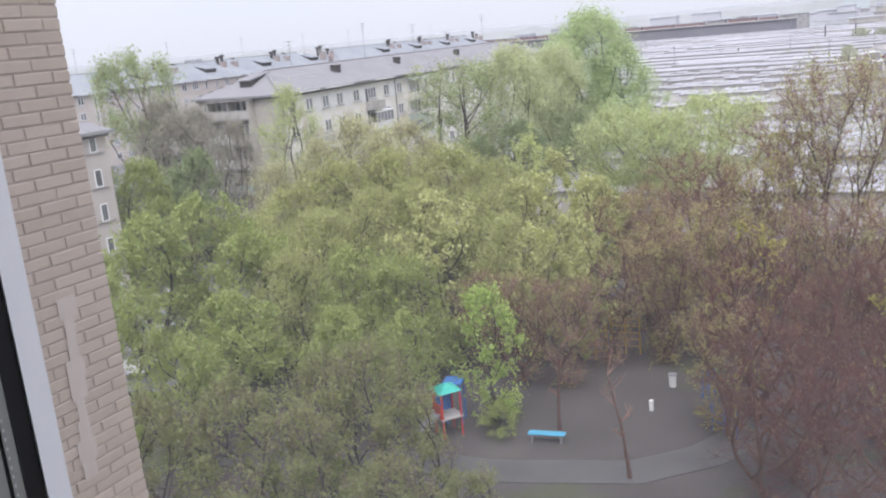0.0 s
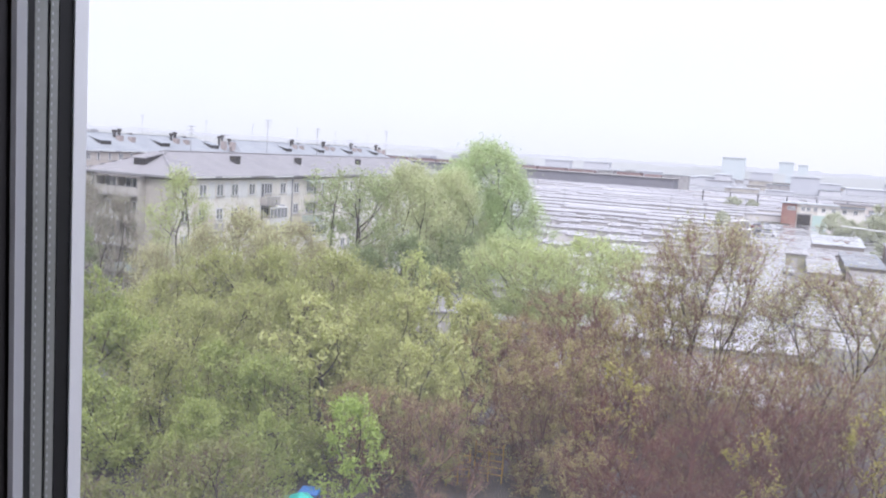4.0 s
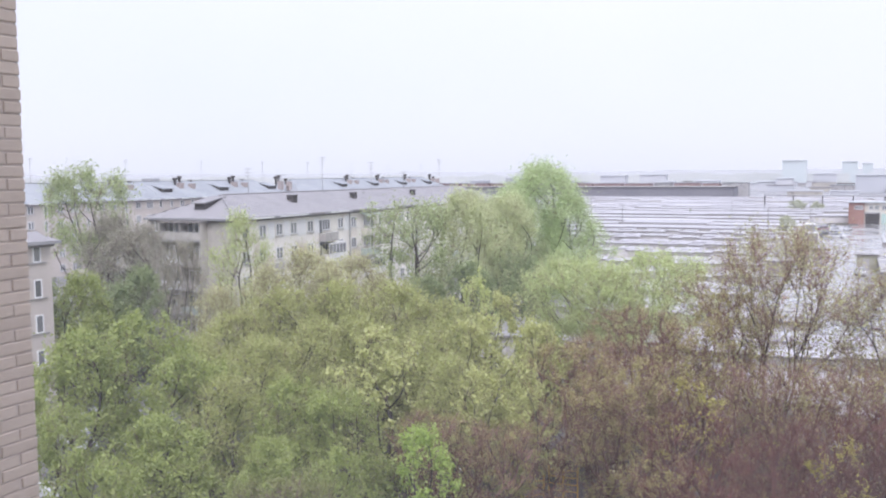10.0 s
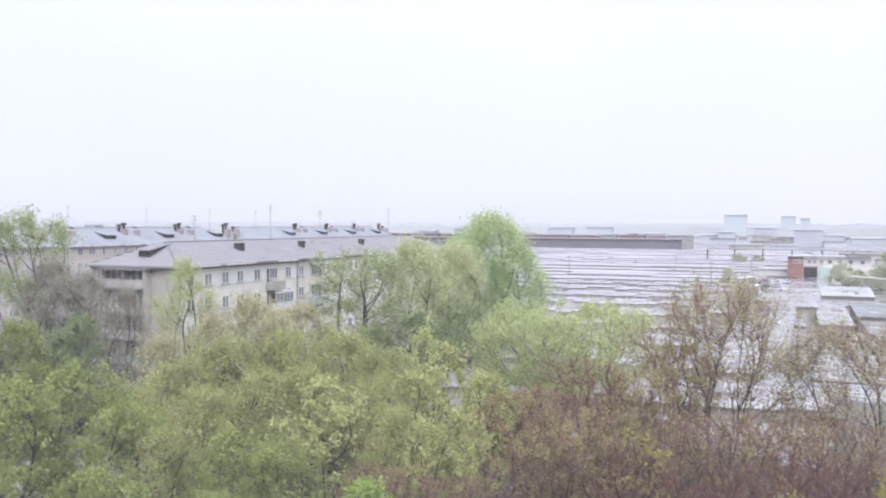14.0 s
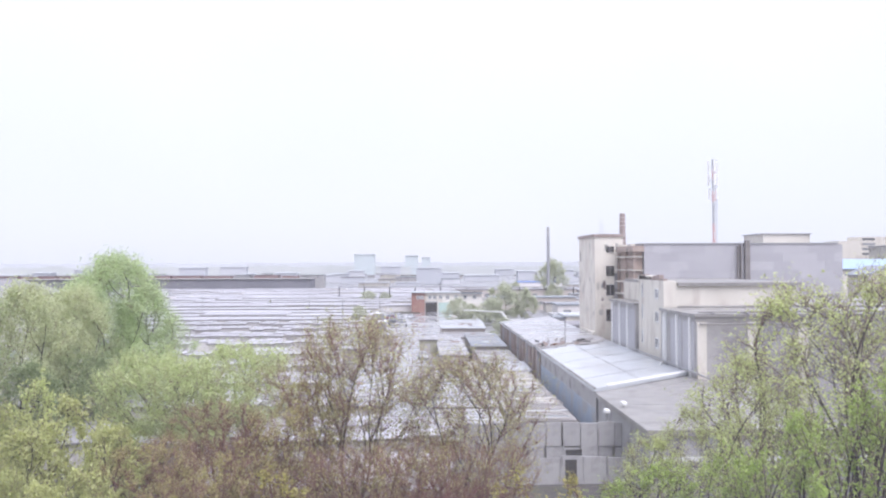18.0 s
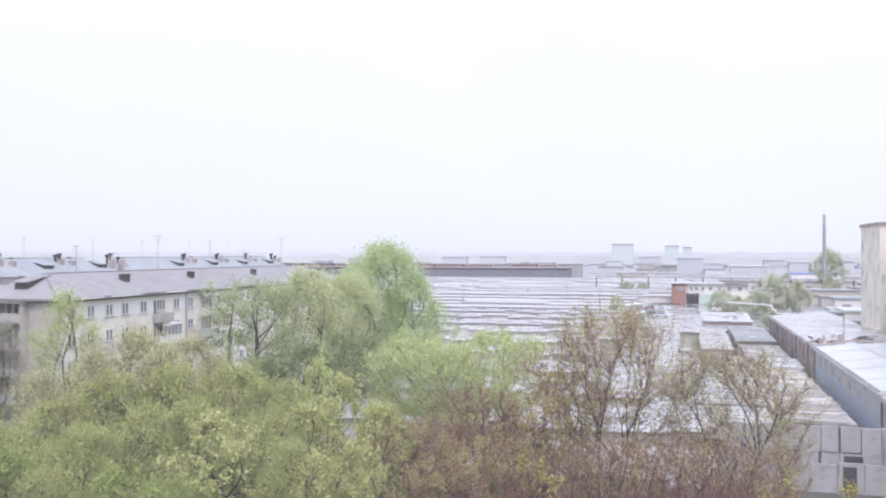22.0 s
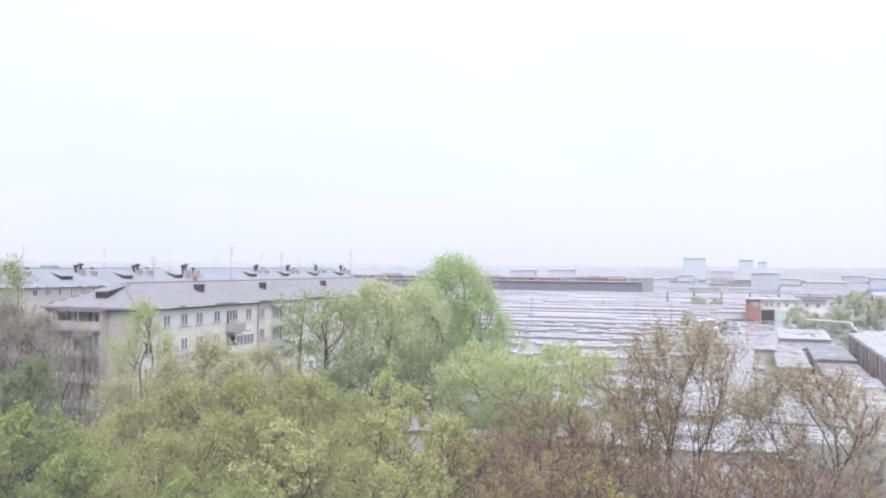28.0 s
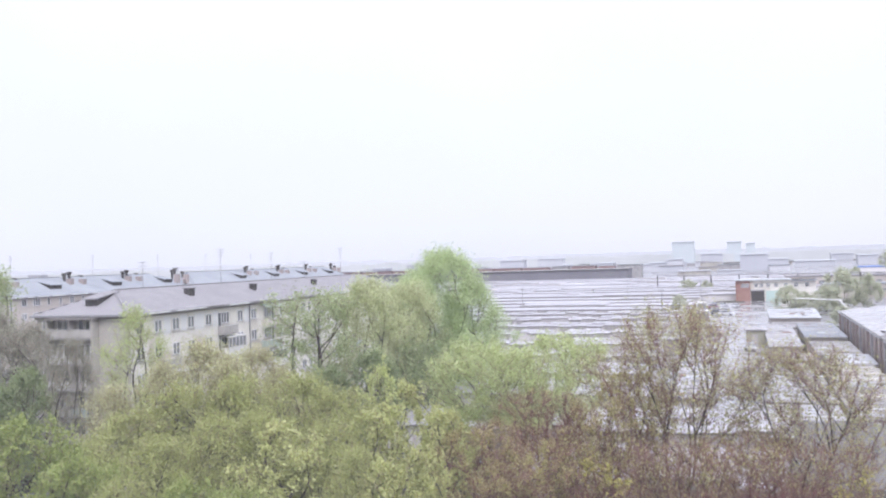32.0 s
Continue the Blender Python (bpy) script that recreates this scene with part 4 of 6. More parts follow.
for x in (0.4, 1.9, 5.2, 7.0, 9.4, 12.2, 15.6, 19.2, 23):
    put_window(red, (1.35, 1.45, 2), x, 351.95 if x < 3 else 352.45, 5.2, 0)
part("gateway", boxes((3.4, 8.0, 351.9, 352.45, 0.02, 3.8)), M_DARK, red, "dark gateway")
part("lintel", boxes((3.0, 8.4, 351.8, 351.88, 3.8, 4.3)), M_CONCRETE, red)
part("door", boxes((8.6, 13.6, 352.2, 352.45, 0.02, 3.8)), mat("pale turquoise gate", (0.42, 0.55, 0.50), (0.48, 0.60, 0.56)), red, "pale turquoise gate")


# ---- factory ----
fac = thing("factory_annexe", "long low factory annexe with wet flat roofs and sooty walls", "building")
part("wall", boxes((19, 33, 136, 200, 0, 5.85)), M_OLDBRICK, fac, "sooty old brick wall")
part("roof", boxes((18.7, 33.2, 135.5, 200.3, 5.85, 6.1)), M_BITUMEN, fac)
part("wall", boxes((19, 33, 93.4, 135, 0, 5.8)), M_CONCRETE, fac, "grey concrete wall with a blue stripe")
part("roof", boxes((18.7, 33, 93.2, 135.3, 5.8, 6.15)), M_ROOFMETAL, fac, "bright wet sheet-metal roof")
part("wall", boxes((19.2, 37, 72.6, 93.2, 0, 5.2)), M_CONCRETE, fac)
part("roof", boxes((18.9, 37.5, 72.2, 93.3, 5.2, 5.7)), M_OLDTAR, fac, "dark flat roof")
part("stripe", boxes((18.97, 19.0, 94, 135, 1.0, 3.9)), mat("faded blue paint", (0.30, 0.36, 0.45), (0.40, 0.46, 0.54), rough=0.8, scale=0.4, fine=5, stain=(0.38, 0.38, 0.39)), fac, "faded blue painted band")
for k in range(14):
    part("pilaster", boxes((18.7, 19.0, 137 + 4.6 * k, 137.6 + 4.6 * k, 0, 5.85)), M_OLDBRICK if k % 3 else M_CONCRETE, fac)
for y in (101.0, 109.5, 117.2, 126.8):
    part("roof_seam", boxes((19, 33, y, y + 0.05, 6.15, 6.18)), M_STEEL, fac)
part("roof_seam", boxes((25.4, 25.46, 93.4, 135, 6.15, 6.19)), M_OLDTAR, fac)
for k in range(4):
    part("felt_seam", boxes((19.0 + 3 * (k % 2), 37.3, 75.5 + 4.9 * k, 75.56 + 4.9 * k, 5.7, 5.72)), M_OLDTAR, fac)
part("kerb", boxes((18.75, 18.95, 93.2, 200, 6.1, 6.3)), M_OLDTAR, fac, "dark roof kerb")
for x in (20.5, 27):
    part("roof_strip", boxes((x, x + 6.3, 93.4, 94.0, 6.15, 6.3)), M_WHITE, fac, "pale edge flashing")
for k in range(26):
    px, py = rnd.uniform(19.8, 31), rnd.uniform(136.5, 143)
    sc = part("scrap", boxes((-rnd.uniform(0.3, 1.6), rnd.uniform(0.3, 1.2), -0.14, 0.14, 0, rnd.uniform(0.06, 0.5))), rnd.choice((M_RUST, M_WOOD, M_OLDBRICK, M_CONCRETE, M_DARK)), fac, "broken boards and scrap on the roof", at=(px, py, 6.1))
    sc.rotation_euler = (0, 0, rnd.uniform(-0.8, 0.8))
part("rubble", boxes((20, 24, 136, 136.6, 6.1, 6.35), (24, 29, 138, 138.5, 6.1, 6.3), (27, 31, 140, 141, 6.1, 6.3)), M_WOOD, fac, "rotten boards on the roof")
part("vent_pipe", tube(bmesh.new(), (24.5, 139, 6), (24.5, 139, 10.2), 0.12, 0.12, 8), M_STEEL, fac)

for ob in fac.children:
    for v in ob.data.vertices:
        x, y = v.co.x + ob.location.x, v.co.y + ob.location.y
        if y > 90 and x > 19:
            v.co.y += (x - 19) * (0.95 + 0.005 * (y - 91))

hall = thing("factory_hall", "grey factory hall with pilasters and cream stair tower", "building")
part("wall", boxes((33.2, 110, 104, 119.2, 0, 13.0), (35.0, 110, 119.2, 133, 0, 13.0), (33.2, 110, 133, 150, 0, 13.0)), M_HALLWALL, hall)
part("roof", boxes((32.9, 110.4, 103.6, 119.1, 13.0, 13.35), (35.1, 110.4, 119.1, 133.1, 13.0, 13.35), (32.9, 110.4, 133.1, 150, 13.0, 13.35)), M_OLDTAR, hall)
part("cornice", boxes((33.0, 110.2, 103.75, 104.0, 12.4, 13.0)), M_OLDTAR, hall, "dark double cornice")
for k in range(9):
    y = 106 + 5.3 * k
    if not 117 < y < 135:
        part("pilaster", boxes((32.95, 33.2, y, y + 0.45, 0, 12.9)), M_WHITE, hall)
for k in range(13):
    part("pilaster", boxes((33.2 + 6.05 * k, 34.3 + 6.05 * k, 103.6, 104, 0, 12.4)), M_OFFWHITE, hall)
for z, y in ((12.2, 103.4), (13.6, 103.9), (14.1, 106.0)):
    part("roof_pipe", tube(bmesh.new(), (33.4, y, z), (108, y, z), 0.11, 0.11, 6), M_OLDTAR, hall, "long pipe along the roof edge")
for k in range(18):
    part("pipe_bracket", boxes((35 + 4.1 * k, 35.15 + 4.1 * k, 103.3, 106.1, 13.35, 13.55)), M_STEEL, hall)
part("down_pipe", tube(tube(bmesh.new(), (33.0, 117.5, 6.2), (33.0, 117.5, 12.6), 0.12, 0.12, 6), (33.0, 117.5, 6.4), (31.6, 114.0, 6.3), 0.12, 0.12, 6), M_WHITE, hall, "white rainwater pipe")
part("wall_pipe", tube(bmesh.new(), (32.7, 94, 6.5), (32.7, 135, 6.5), 0.11, 0.11, 8), M_STEEL, hall, "pipe along the foot of the wall")
for y in (104.8, 110.0, 133.8, 139.0, 144.4):
    part("wall_panel", boxes((33.16, 33.2, y, y + 4.6, 6.4, 12.3)), M_PANEL, hall)
gable = part("stair_tower", boxes((33.6, 35.4, 119.3, 132.9, 0, 17.0), (33.6, 35.4, 126, 132.9, 17.0, 17.6)), M_OFFWHITE, hall, "peeling cream stair tower")
for z in (7.5, 11.2, 14.4):
    put_window(hall, (1.9, 1.45, 3), 33.58, 122.6, z, -90)
    put_window(hall, (0.8, 2.1, 1), 33.58, 130.5, z, -90, False)
part("broken_parapet", boxes(*[(33.6, 34.2, 119.4 + 1.9 * k, 121.0 + 1.9 * k, 17.0, 17.3 + 0.5 * ((k * 7) % 4) / 3) for k in range(7)]), M_OLDBRICK, hall, "broken brick parapet")
part("upper_storey", boxes((35.4, 52, 119.3, 150, 13.4, 16.3)), M_OFFWHITE, hall)
part("upper_roof", boxes((35.5, 52.5, 118.8, 150, 16.3, 16.75)), M_OLDTAR, hall)
part("string_course", boxes((35.5, 52.2, 119.15, 119.3, 13.4, 13.6)), M_OLDTAR, hall)

blk = thing("factory_block", "tall windowless block faced with grey panels", "building")
part("core", boxes((39.0, 72.5, 150.2, 185, 0, 22.6)), M_PANEL, blk)
part("coping", boxes((38.8, 72.7, 150.0, 185.2, 22.6, 22.85)), M_STEEL, blk)
rnd = random.Random(8)
PANELS = [mesh_of(boxes((0, 2.97, -0.05, 0, 0, 1.45)), M_PANEL, 0.003), mesh_of(boxes((0, 1.47, -0.05, 0, 0, 1.45)), M_PANEL, 0.003)]
for j in range(6):
    x = 39.02
    half_first = j % 2
    while x < 72.3:
        k = 1 if half_first or x > 70.6 else 0
        part("panel", PANELS[k], None, blk, at=(x, 150.2 - rnd.uniform(0, 0.04), 13.75 + j * 1.47))
        x += 1.5 if k else 3.0
        half_first = 0
for x, n, top in ((55.0, 0.22, 22.4), (55.5, 0.18, 22.4), (56.3, 0.85, 23.3)):
    part("duct", boxes((x, x + n, 149.5, 150.1, 13.4, top)), M_SOFFIT, blk, "dark vertical duct")
part("penthouse", boxes((66.0, 75, 166, 176, 22.6, 24.8)), M_OFFWHITE, blk, "pale rooftop plant room")
part("penthouse_roof", boxes((65.7, 75.3, 165.7, 176.3, 24.8, 25.0)), M_BITUMEN, blk)

tow = thing("factory_tower", "tall peeling off-white factory tower with dark windows", "tower")
part("wall", boxes((33.3, 38.6, 164, 180, 0, 24.55)), M_PEELING, tow)
part("roof", boxes((33.1, 38.8, 163.8, 180.2, 24.55, 24.8)), M_BITUMEN, tow)
part("coping", boxes((33.05, 33.3, 163.75, 180.2, 24.3, 24.86), (33.3, 38.85, 163.75, 164, 24.3, 24.86)), M_OLDBRICK, tow, "rusty roof edge")
for z, tall in ((8.6, 2.2), (13.4, 1.95), (17.0, 1.9), (21.4, 1.15)):
    w = part("window", boxes((35.4, 36.9, 163.93, 164.0, z, z + tall)), M_DARK, tow, "dark broken window")
    part("frame", boxes((35.3, 37.0, 163.88, 163.96, z - 0.1, z)), M_OFFWHITE, w)
    part("mullion", boxes((36.1, 36.18, 163.9, 163.98, z, z + tall)), M_WOOD, w)
for x, h in ((35.6, 3.4), (36.1, 2.8)):
    part("aerial", tube(bmesh.new(), (x, 170, 24.8), (x, 170, 24.8 + h), 0.05, 0.03, 5), M_STEEL, tow)
rnd_t = random.Random(4)
for k in range(26):
    y, z, n, h = rnd_t.uniform(164.4, 178.5), rnd_t.uniform(7, 22.5), rnd_t.uniform(0.3, 1.3), rnd_t.uniform(0.3, 2.2)
    part("plaster_patch", boxes((33.285, 33.3, y, y + n, z, z + h)), rnd_t.choice((M_GREYWALL, M_OFFWHITE, M_OFFWHITE)), tow, "bare patch of lost plaster")
for k in range(12):
    x, z, n, h = rnd_t.uniform(33.4, 37.6), rnd_t.uniform(9, 23), rnd_t.uniform(0.3, 0.9), rnd_t.uniform(0.3, 1.6)
    part("plaster_patch", boxes((x, x + n, 163.988, 164.0, z, z + h)), rnd_t.choice((M_CONCRETE, M_FLUE, M_GREYWALL)), tow, "bare patch of lost plaster")
part("bare_corner", boxes((36.9, 38.5, 163.985, 164.0, 9.0, 17.6), (37.4, 38.55, 163.985, 164.0, 17.6, 19.2)), M_CONCRETE, tow, "grey corner stripped of plaster")
part("plinth_kerb", boxes((32.6, 33.3, 163.5, 176, 6.1, 6.6)), M_OFFWHITE, tow, "rough plaster kerb at the foot")

fr = thing("open_floors", "unfinished grey-brown open floors between tower and block", "building")
M_RAW = mat("raw grey-brown masonry", (0.34, 0.27, 0.23), (0.50, 0.41, 0.36), rough=0.95, scale=0.6, fine=8, stain=(0.24, 0.21, 0.19), stain_scale=0.6)
for z in (6.2, 9.5, 11.6, 13.8, 16.0, 18.1, 20.4):
    part("floor_slab", boxes((36.9, 45, 150.4, 163.2, z, z + 0.18)), M_OFFWHITE, fr)
part("back_wall", boxes((37.75, 38.9, 151, 163.0, 0, 21.4)), M_RAW, fr)
part("parapet", boxes((37.1, 45, 150.2, 163.3, 21.4, 22.4)), M_RAW, fr)
for y in (150.6, 156.8, 162.6):
    part("post", boxes((37.3, 37.6, y, y + 0.4, 0, 21.4)), M_RAW, fr)
for y, z in ((152, 22.4), (157, 22.4), (160, 22.4)):
    part("broken_edge", boxes((37.1, 37.8, y, y + 1.4, z, z + 0.35)), M_OFFWHITE, fr, "broken parapet coping")

stk = thing("brick_chimney", "slim banded red brick chimney behind the tower", "chimney", (44.5, 189.5, 0))
for k in range(12):
    part("band", tube(bmesh.new(), (0, 0, 20 + 0.85 * k), (0, 0, 20.85 + 0.85 * k), 0.78 - 0.015 * k, 0.765 - 0.015 * k, 10), M_STACKBRICK, stk)
    part("hoop", tube(bmesh.new(), (0, 0, 20.72 + 0.85 * k), (0, 0, 20.84 + 0.85 * k), 0.80 - 0.015 * k, 0.80 - 0.015 * k, 10), M_OFFWHITE, stk)
part("shaft", tube(bmesh.new(), (0, 0, 0), (0, 0, 20), 0.95, 0.78, 10), M_STACKBRICK, stk)

far_stack = thing("chimney_stack", "distant pale factory chimney", "chimney", (65.5, 438, 0))
part("shaft", tube(bmesh.new(), (0, 0, 0), (0, 0, 33), 0.95, 0.7, 12), M_STEEL, far_stack)
part("top_band", tube(bmesh.new(), (0, 0, 33), (0, 0, 37.4), 0.72, 0.66, 12), M_CONCRETE, far_stack, "pale top of the chimney")

# mobile-phone mast on the block
mast = thing("radio_mast", "red and white lattice radio mast with panel aerials", "mast", (56.5, 166, 22.8))
for k in range(8):
    z, w = k * 2.05, 0.26 if k < 4 else 0.34
    bm = bmesh.new()
    for a in range(3):
        p = Vector((w * math.cos(a * math.tau / 3), w * math.sin(a * math.tau / 3), z))
        q = Vector((w * math.cos((a + 1) * math.tau / 3), w * math.sin((a + 1) * math.tau / 3), z + 2.05))
        tube(bm, p, p + Vector((0, 0, 2.05)), 0.055, 0.055, 5)
        tube(bm, p, q, 0.035, 0.035, 4)
    part("lattice_section", bm, M_MASTRED if k in (0, 1, 4, 6) else M_STEEL, mast)
for z, n, reach_ in ((14.9, 3, 0.95), (12.3, 3, 0.95), (9.6, 2, 0.8)):
    for a in range(n):
        c, s_ = math.cos(a * 2.1 + 0.4), math.sin(a * 2.1 + 0.4)
        part("panel_aerial", boxes((c * reach_ - 0.17, c * reach_ + 0.17, s_ * reach_ - 0.1, s_ * reach_ + 0.1, z - 1.0, z + 1.2)), M_WHITE, mast)
        part("bracket", tube(bmesh.new(), (0, 0, z), (c * reach_, s_ * reach_, z), 0.05, 0.05, 4), M_STEEL, mast)
part("cable_run", tube(bmesh.new(), (0.5, -0.3, -0.2), (0.5, -0.3, 8.6), 0.05, 0.05, 5), M_STEEL, mast)

# concrete slab wall in front of the annexe
slab = thing("slab_wall", "wall of stacked grey concrete slabs", "wall", (0, 82.8, 0))
for j in range(2):
    for i in range(10):
        w = 1.55 if (i * 3 + j) % 4 else 1.35
        part("panel", boxes((0, w, -0.16, 0.0, 0, 2.1 + 0.08 * ((i * 5 + j) % 3))), M_CONCRETE, slab, at=(4.0 + i * 1.62, rnd.uniform(-0.09, 0.09), 0.05 + j * 2.26))
part("backing", boxes((3.9, 20.2, 0.12, 0.3, 0, 4.4)), M_OLDTAR, slab, "dark wall behind the slabs")
for i in range(6):
    part("post", boxes((3.9 + i * 3.25, 4.05 + i * 3.25, -0.3, 0.05, 0, 4.5)), M_CONCRETE, slab)
part("hole", boxes((13.9, 15.4, -0.32, -0.26, 0.8, 2.0)), M_DARK, slab, "dark broken opening")
for x, y, z in ((17.8, 82.7, 5.4), (19.7, 84.0, 5.9)):
    d = thing("floodlight", "white floodlight head on a bracket", "lamp", (x, y, z))
    part("head", boxes((-0.25, 0.25, -0.5, 0.3, 0, 0.35)), M_WHITE, d, "", 0.06)
    part("bracket", tube(bmesh.new(), (0, 0, -1.3), (0, 0, 0.1), 0.05, 0.05, 6), M_STEEL, d)
fence = thing("slab_fence", "low fence of grey concrete slabs before the slab wall", "fence", (0, 77.6, 0))
for i in range(9):
    part("panel", boxes((0, 1.95, -0.12, 0, 0, 2.3 + 0.1 * ((i * 5) % 3))), M_CONCRETE, fence, at=(4.6 + i * 2.02, rnd.uniform(-0.05, 0.05), 0.02))
    part("post", boxes((4.52 + i * 2.02, 4.66 + i * 2.02, -0.22, 0.06, 0, 2.5)), M_CONCRETE, fence)
part("door", boxes((13.0, 14.0, -0.2, -0.14, 0.1, 2.2)), M_DARK, fence, "dark broken doorway")
low_pipe = structure("pipe", boxes((20, 37, 71.0, 71.3, 3.4, 3.7)), M_WHITE, "pale overhead pipe before the annexe", "pipe")


# ---- trees ----
def limbs_of(r, pts, root, bend):
    """Joins points of a crown, nearest first, to the branch that reaches them on the shortest way from the root."""
    order = np.argsort(np.linalg.norm(pts - root[-1], axis=1))
    p = np.concatenate([root, pts[order]])
    n, m = len(p), len(root)
    parent, way, kids = np.full(n, -1), np.zeros(n), np.zeros(n, int)
    for k in range(1, m):
        parent[k], way[k] = k - 1, way[k - 1] + np.linalg.norm(p[k] - p[k - 1])
    for k in range(m, n):
        d = np.linalg.norm(p[:k] - p[k], axis=1)
        cost = d + bend * way[:k] + 0.35 * np.maximum(p[:k, 2] - p[k, 2], 0) + 9.0 * (kids[:k] > 3)
        cost[: max(0, m - 3)] += 50
        j = int(np.argmin(cost))
        parent[k], way[k] = j, way[j] + d[j]
        kids[j] += 1
    load = np.ones(n)
    heir = np.arange(n)
    for k in range(n - 1, 0, -1):
        load[parent[k]] += load[k]
    for k in range(n - 1, 0, -1):
        j = parent[k]
        if heir[j] == j or load[k] > load[heir[j]]:
            heir[j] = k
    # straighten the limbs
    inner = np.arange(m, n)[load[m:] > 2]
    for _ in range(6):
        p[inner] = 0.4 * p[inner] + 0.3 * p[parent[inner]] + 0.3 * p[heir[inner]]
    return p, parent, load


def tubes(p, q, ra, rb, sides):
    """Many tapered sticks at once; returns vertices and faces."""
    d = q - p
    d = d / np.maximum(np.linalg.norm(d, axis=1), 1e-6)[:, None]
    u = np.cross(d, np.where(np.abs(d[:, 2:]) > 0.9, [[1.0, 0, 0]], [[0, 0, 1.0]]))
    u /= np.linalg.norm(u, axis=1)[:, None]
    w = np.cross(d, u)
    a = np.arange(sides) * math.tau / sides
    ring = u[:, None] * np.cos(a)[None, :, None] + w[:, None] * np.sin(a)[None, :, None]
    v = np.concatenate([p[:, None] + ring * ra[:, None, None], q[:, None] + ring * rb[:, None, None]], 1).reshape(-1, 3)
    k, i = np.arange(sides), np.arange(len(p))[:, None, None] * 2 * sides
    f = np.stack([k, (k + 1) % sides, (k + 1) % sides + sides, k + sides], 1)[None] + i
    return v, f.reshape(-1, 4)


def spikes(p, q, w):
    """Many three-sided thorns at once, from p to a point at q."""
    d = q - p
    d = d / np.maximum(np.linalg.norm(d, axis=1), 1e-6)[:, None]
    u = np.cross(d, np.where(np.abs(d[:, 2:]) > 0.9, [[1.0, 0, 0]], [[0, 0, 1.0]]))
    u *= (w / np.linalg.norm(u, axis=1))[:, None]
    o = np.cross(d, u)
    v = np.stack([p + u, p - u * 0.5 + o * 0.87, p - u * 0.5 - o * 0.87, q], 1).reshape(-1, 3)
    i = np.arange(len(p))[:, None] * 4
    return v, np.concatenate([i + [0, 1, 3], i + [1, 2, 3], i + [2, 0, 3]], 0)


def raw_mesh(v, f, material):
    me = bpy.data.meshes.new("mesh")
    me.from_pydata(v.tolist(), [], f if isinstance(f, list) else f.tolist())
    me.materials.append(material)
    return me


def tree_meshes(seed, height, radius, bark, twig, leaf, leaves, size, nodes=380, twigs=1500, low=0.2, shape="round", bend=0.35, reach=0.9, up=0.5, shell=0.5, gaps=0.0, uneven=1.0, spread=0.07, stout=1.0, fine=0.012, floor_=0.0, clumpy=0.7, folded=False):
    """Trunk and limbs grown towards points of an uneven crown, curved twigs on the outer limbs, small folded leaves along the twigs."""
    r = np.random.RandomState(seed)
    th = height * low
    # the crown's points: lobed, denser towards its skin, with gaps
    want = []
    lobe = r.uniform(0.66, 1.12, (5, 9))
    while len(want) < nodes:
        s, a, out = r.uniform() ** 0.85, r.uniform(0, math.tau), r.uniform() ** 0.5
        out = out * (1 - shell) + shell * r.uniform(0.75, 1.0) * (0.35 + 0.65 * out)
        if shape == "fan":
            wide = (0.22 + 0.78 * s ** 0.8) * (1 - max(0.0, (s - 0.62) / 0.40) ** 2) ** 0.5
        elif shape == "column":
            wide = (0.62 + 0.38 * math.sin(s * 2.6)) * (1 - max(0.0, (s - 0.55) / 0.47) ** 2) ** 0.5
        else:
            wide = (1 - abs(2 * s - 0.9) ** 2.5 * 0.8) ** 0.6 if s < 0.95 else 0.3
        wide *= out * lobe[int(s * 4.99), int(a / math.tau * 8.99)]
        x, y = math.cos(a) * wide, math.sin(a) * wide
        z = th + (floor_ - low) * height * max(0.0, 1 - 3 * s) + s * (height - th)
        if gaps and noise.noise((x * 2.4 + seed, y * 2.4, z * 1.2 / radius)) < gaps - 0.35:
            continue
        want.append((x * radius, y * radius, z))
    pts = np.array(want)
    lean = r.normal(0, 0.03 * height, 2)
    n0 = 6
    root = np.stack([np.array([lean[0] * (k / n0) ** 1.5, lean[1] * (k / n0) ** 1.5, -0.15 + (th + 0.15) * k / n0]) for k in range(n0 + 1)])
    p, parent, load = limbs_of(r, pts, root, bend)
    # the crown fills the wanted height and radius
    crown = p[n0 + 1 :]
    crown[:, :2] *= (radius - 0.25 * reach) / np.percentile(np.hypot(crown[:, 0], crown[:, 1]), 93)
    crown[:, 2] = th + (crown[:, 2] - th) * (height - 0.4 * reach - th) / (np.percentile(crown[:, 2], 99.5) - th)
    base = (0.012 * height + 0.05) * stout
    tip = fine * 0.55
    rad = tip * load ** (math.log(base / tip) / math.log(load[0]))
    k = np.arange(1, len(p))
    a, b = p[parent[k]], p[k]
    ra, rb = np.minimum(rad[parent[k]], rad[k] * 1.35), rad[k]
    stout_ones = load[k] > 8
    v1, f1 = tubes(a[stout_ones], b[stout_ones], ra[stout_ones], rb[stout_ones], 6)
    v2, f2 = tubes(a[~stout_ones], b[~stout_ones], ra[~stout_ones], rb[~stout_ones], 3)
    wood = raw_mesh(np.concatenate([v1, v2]), np.concatenate([f1, f2 + len(v1)]), bark)
    # twigs, each bent once
    thin = k[load[k] <= max(6, nodes * 0.02)]
    j = r.choice(thin, twigs)
    s = r.uniform(0, 1, (twigs, 1))
    t0 = p[parent[j]] * (1 - s) + p[j] * s
    along = p[j] - p[parent[j]]
    along /= np.maximum(np.linalg.norm(along, axis=1), 1e-6)[:, None]
    middle = np.array([lean[0], lean[1], th + 0.35 * (height - th)])
    out = t0 - middle
    out /= np.maximum(np.linalg.norm(out, axis=1), 1e-6)[:, None]
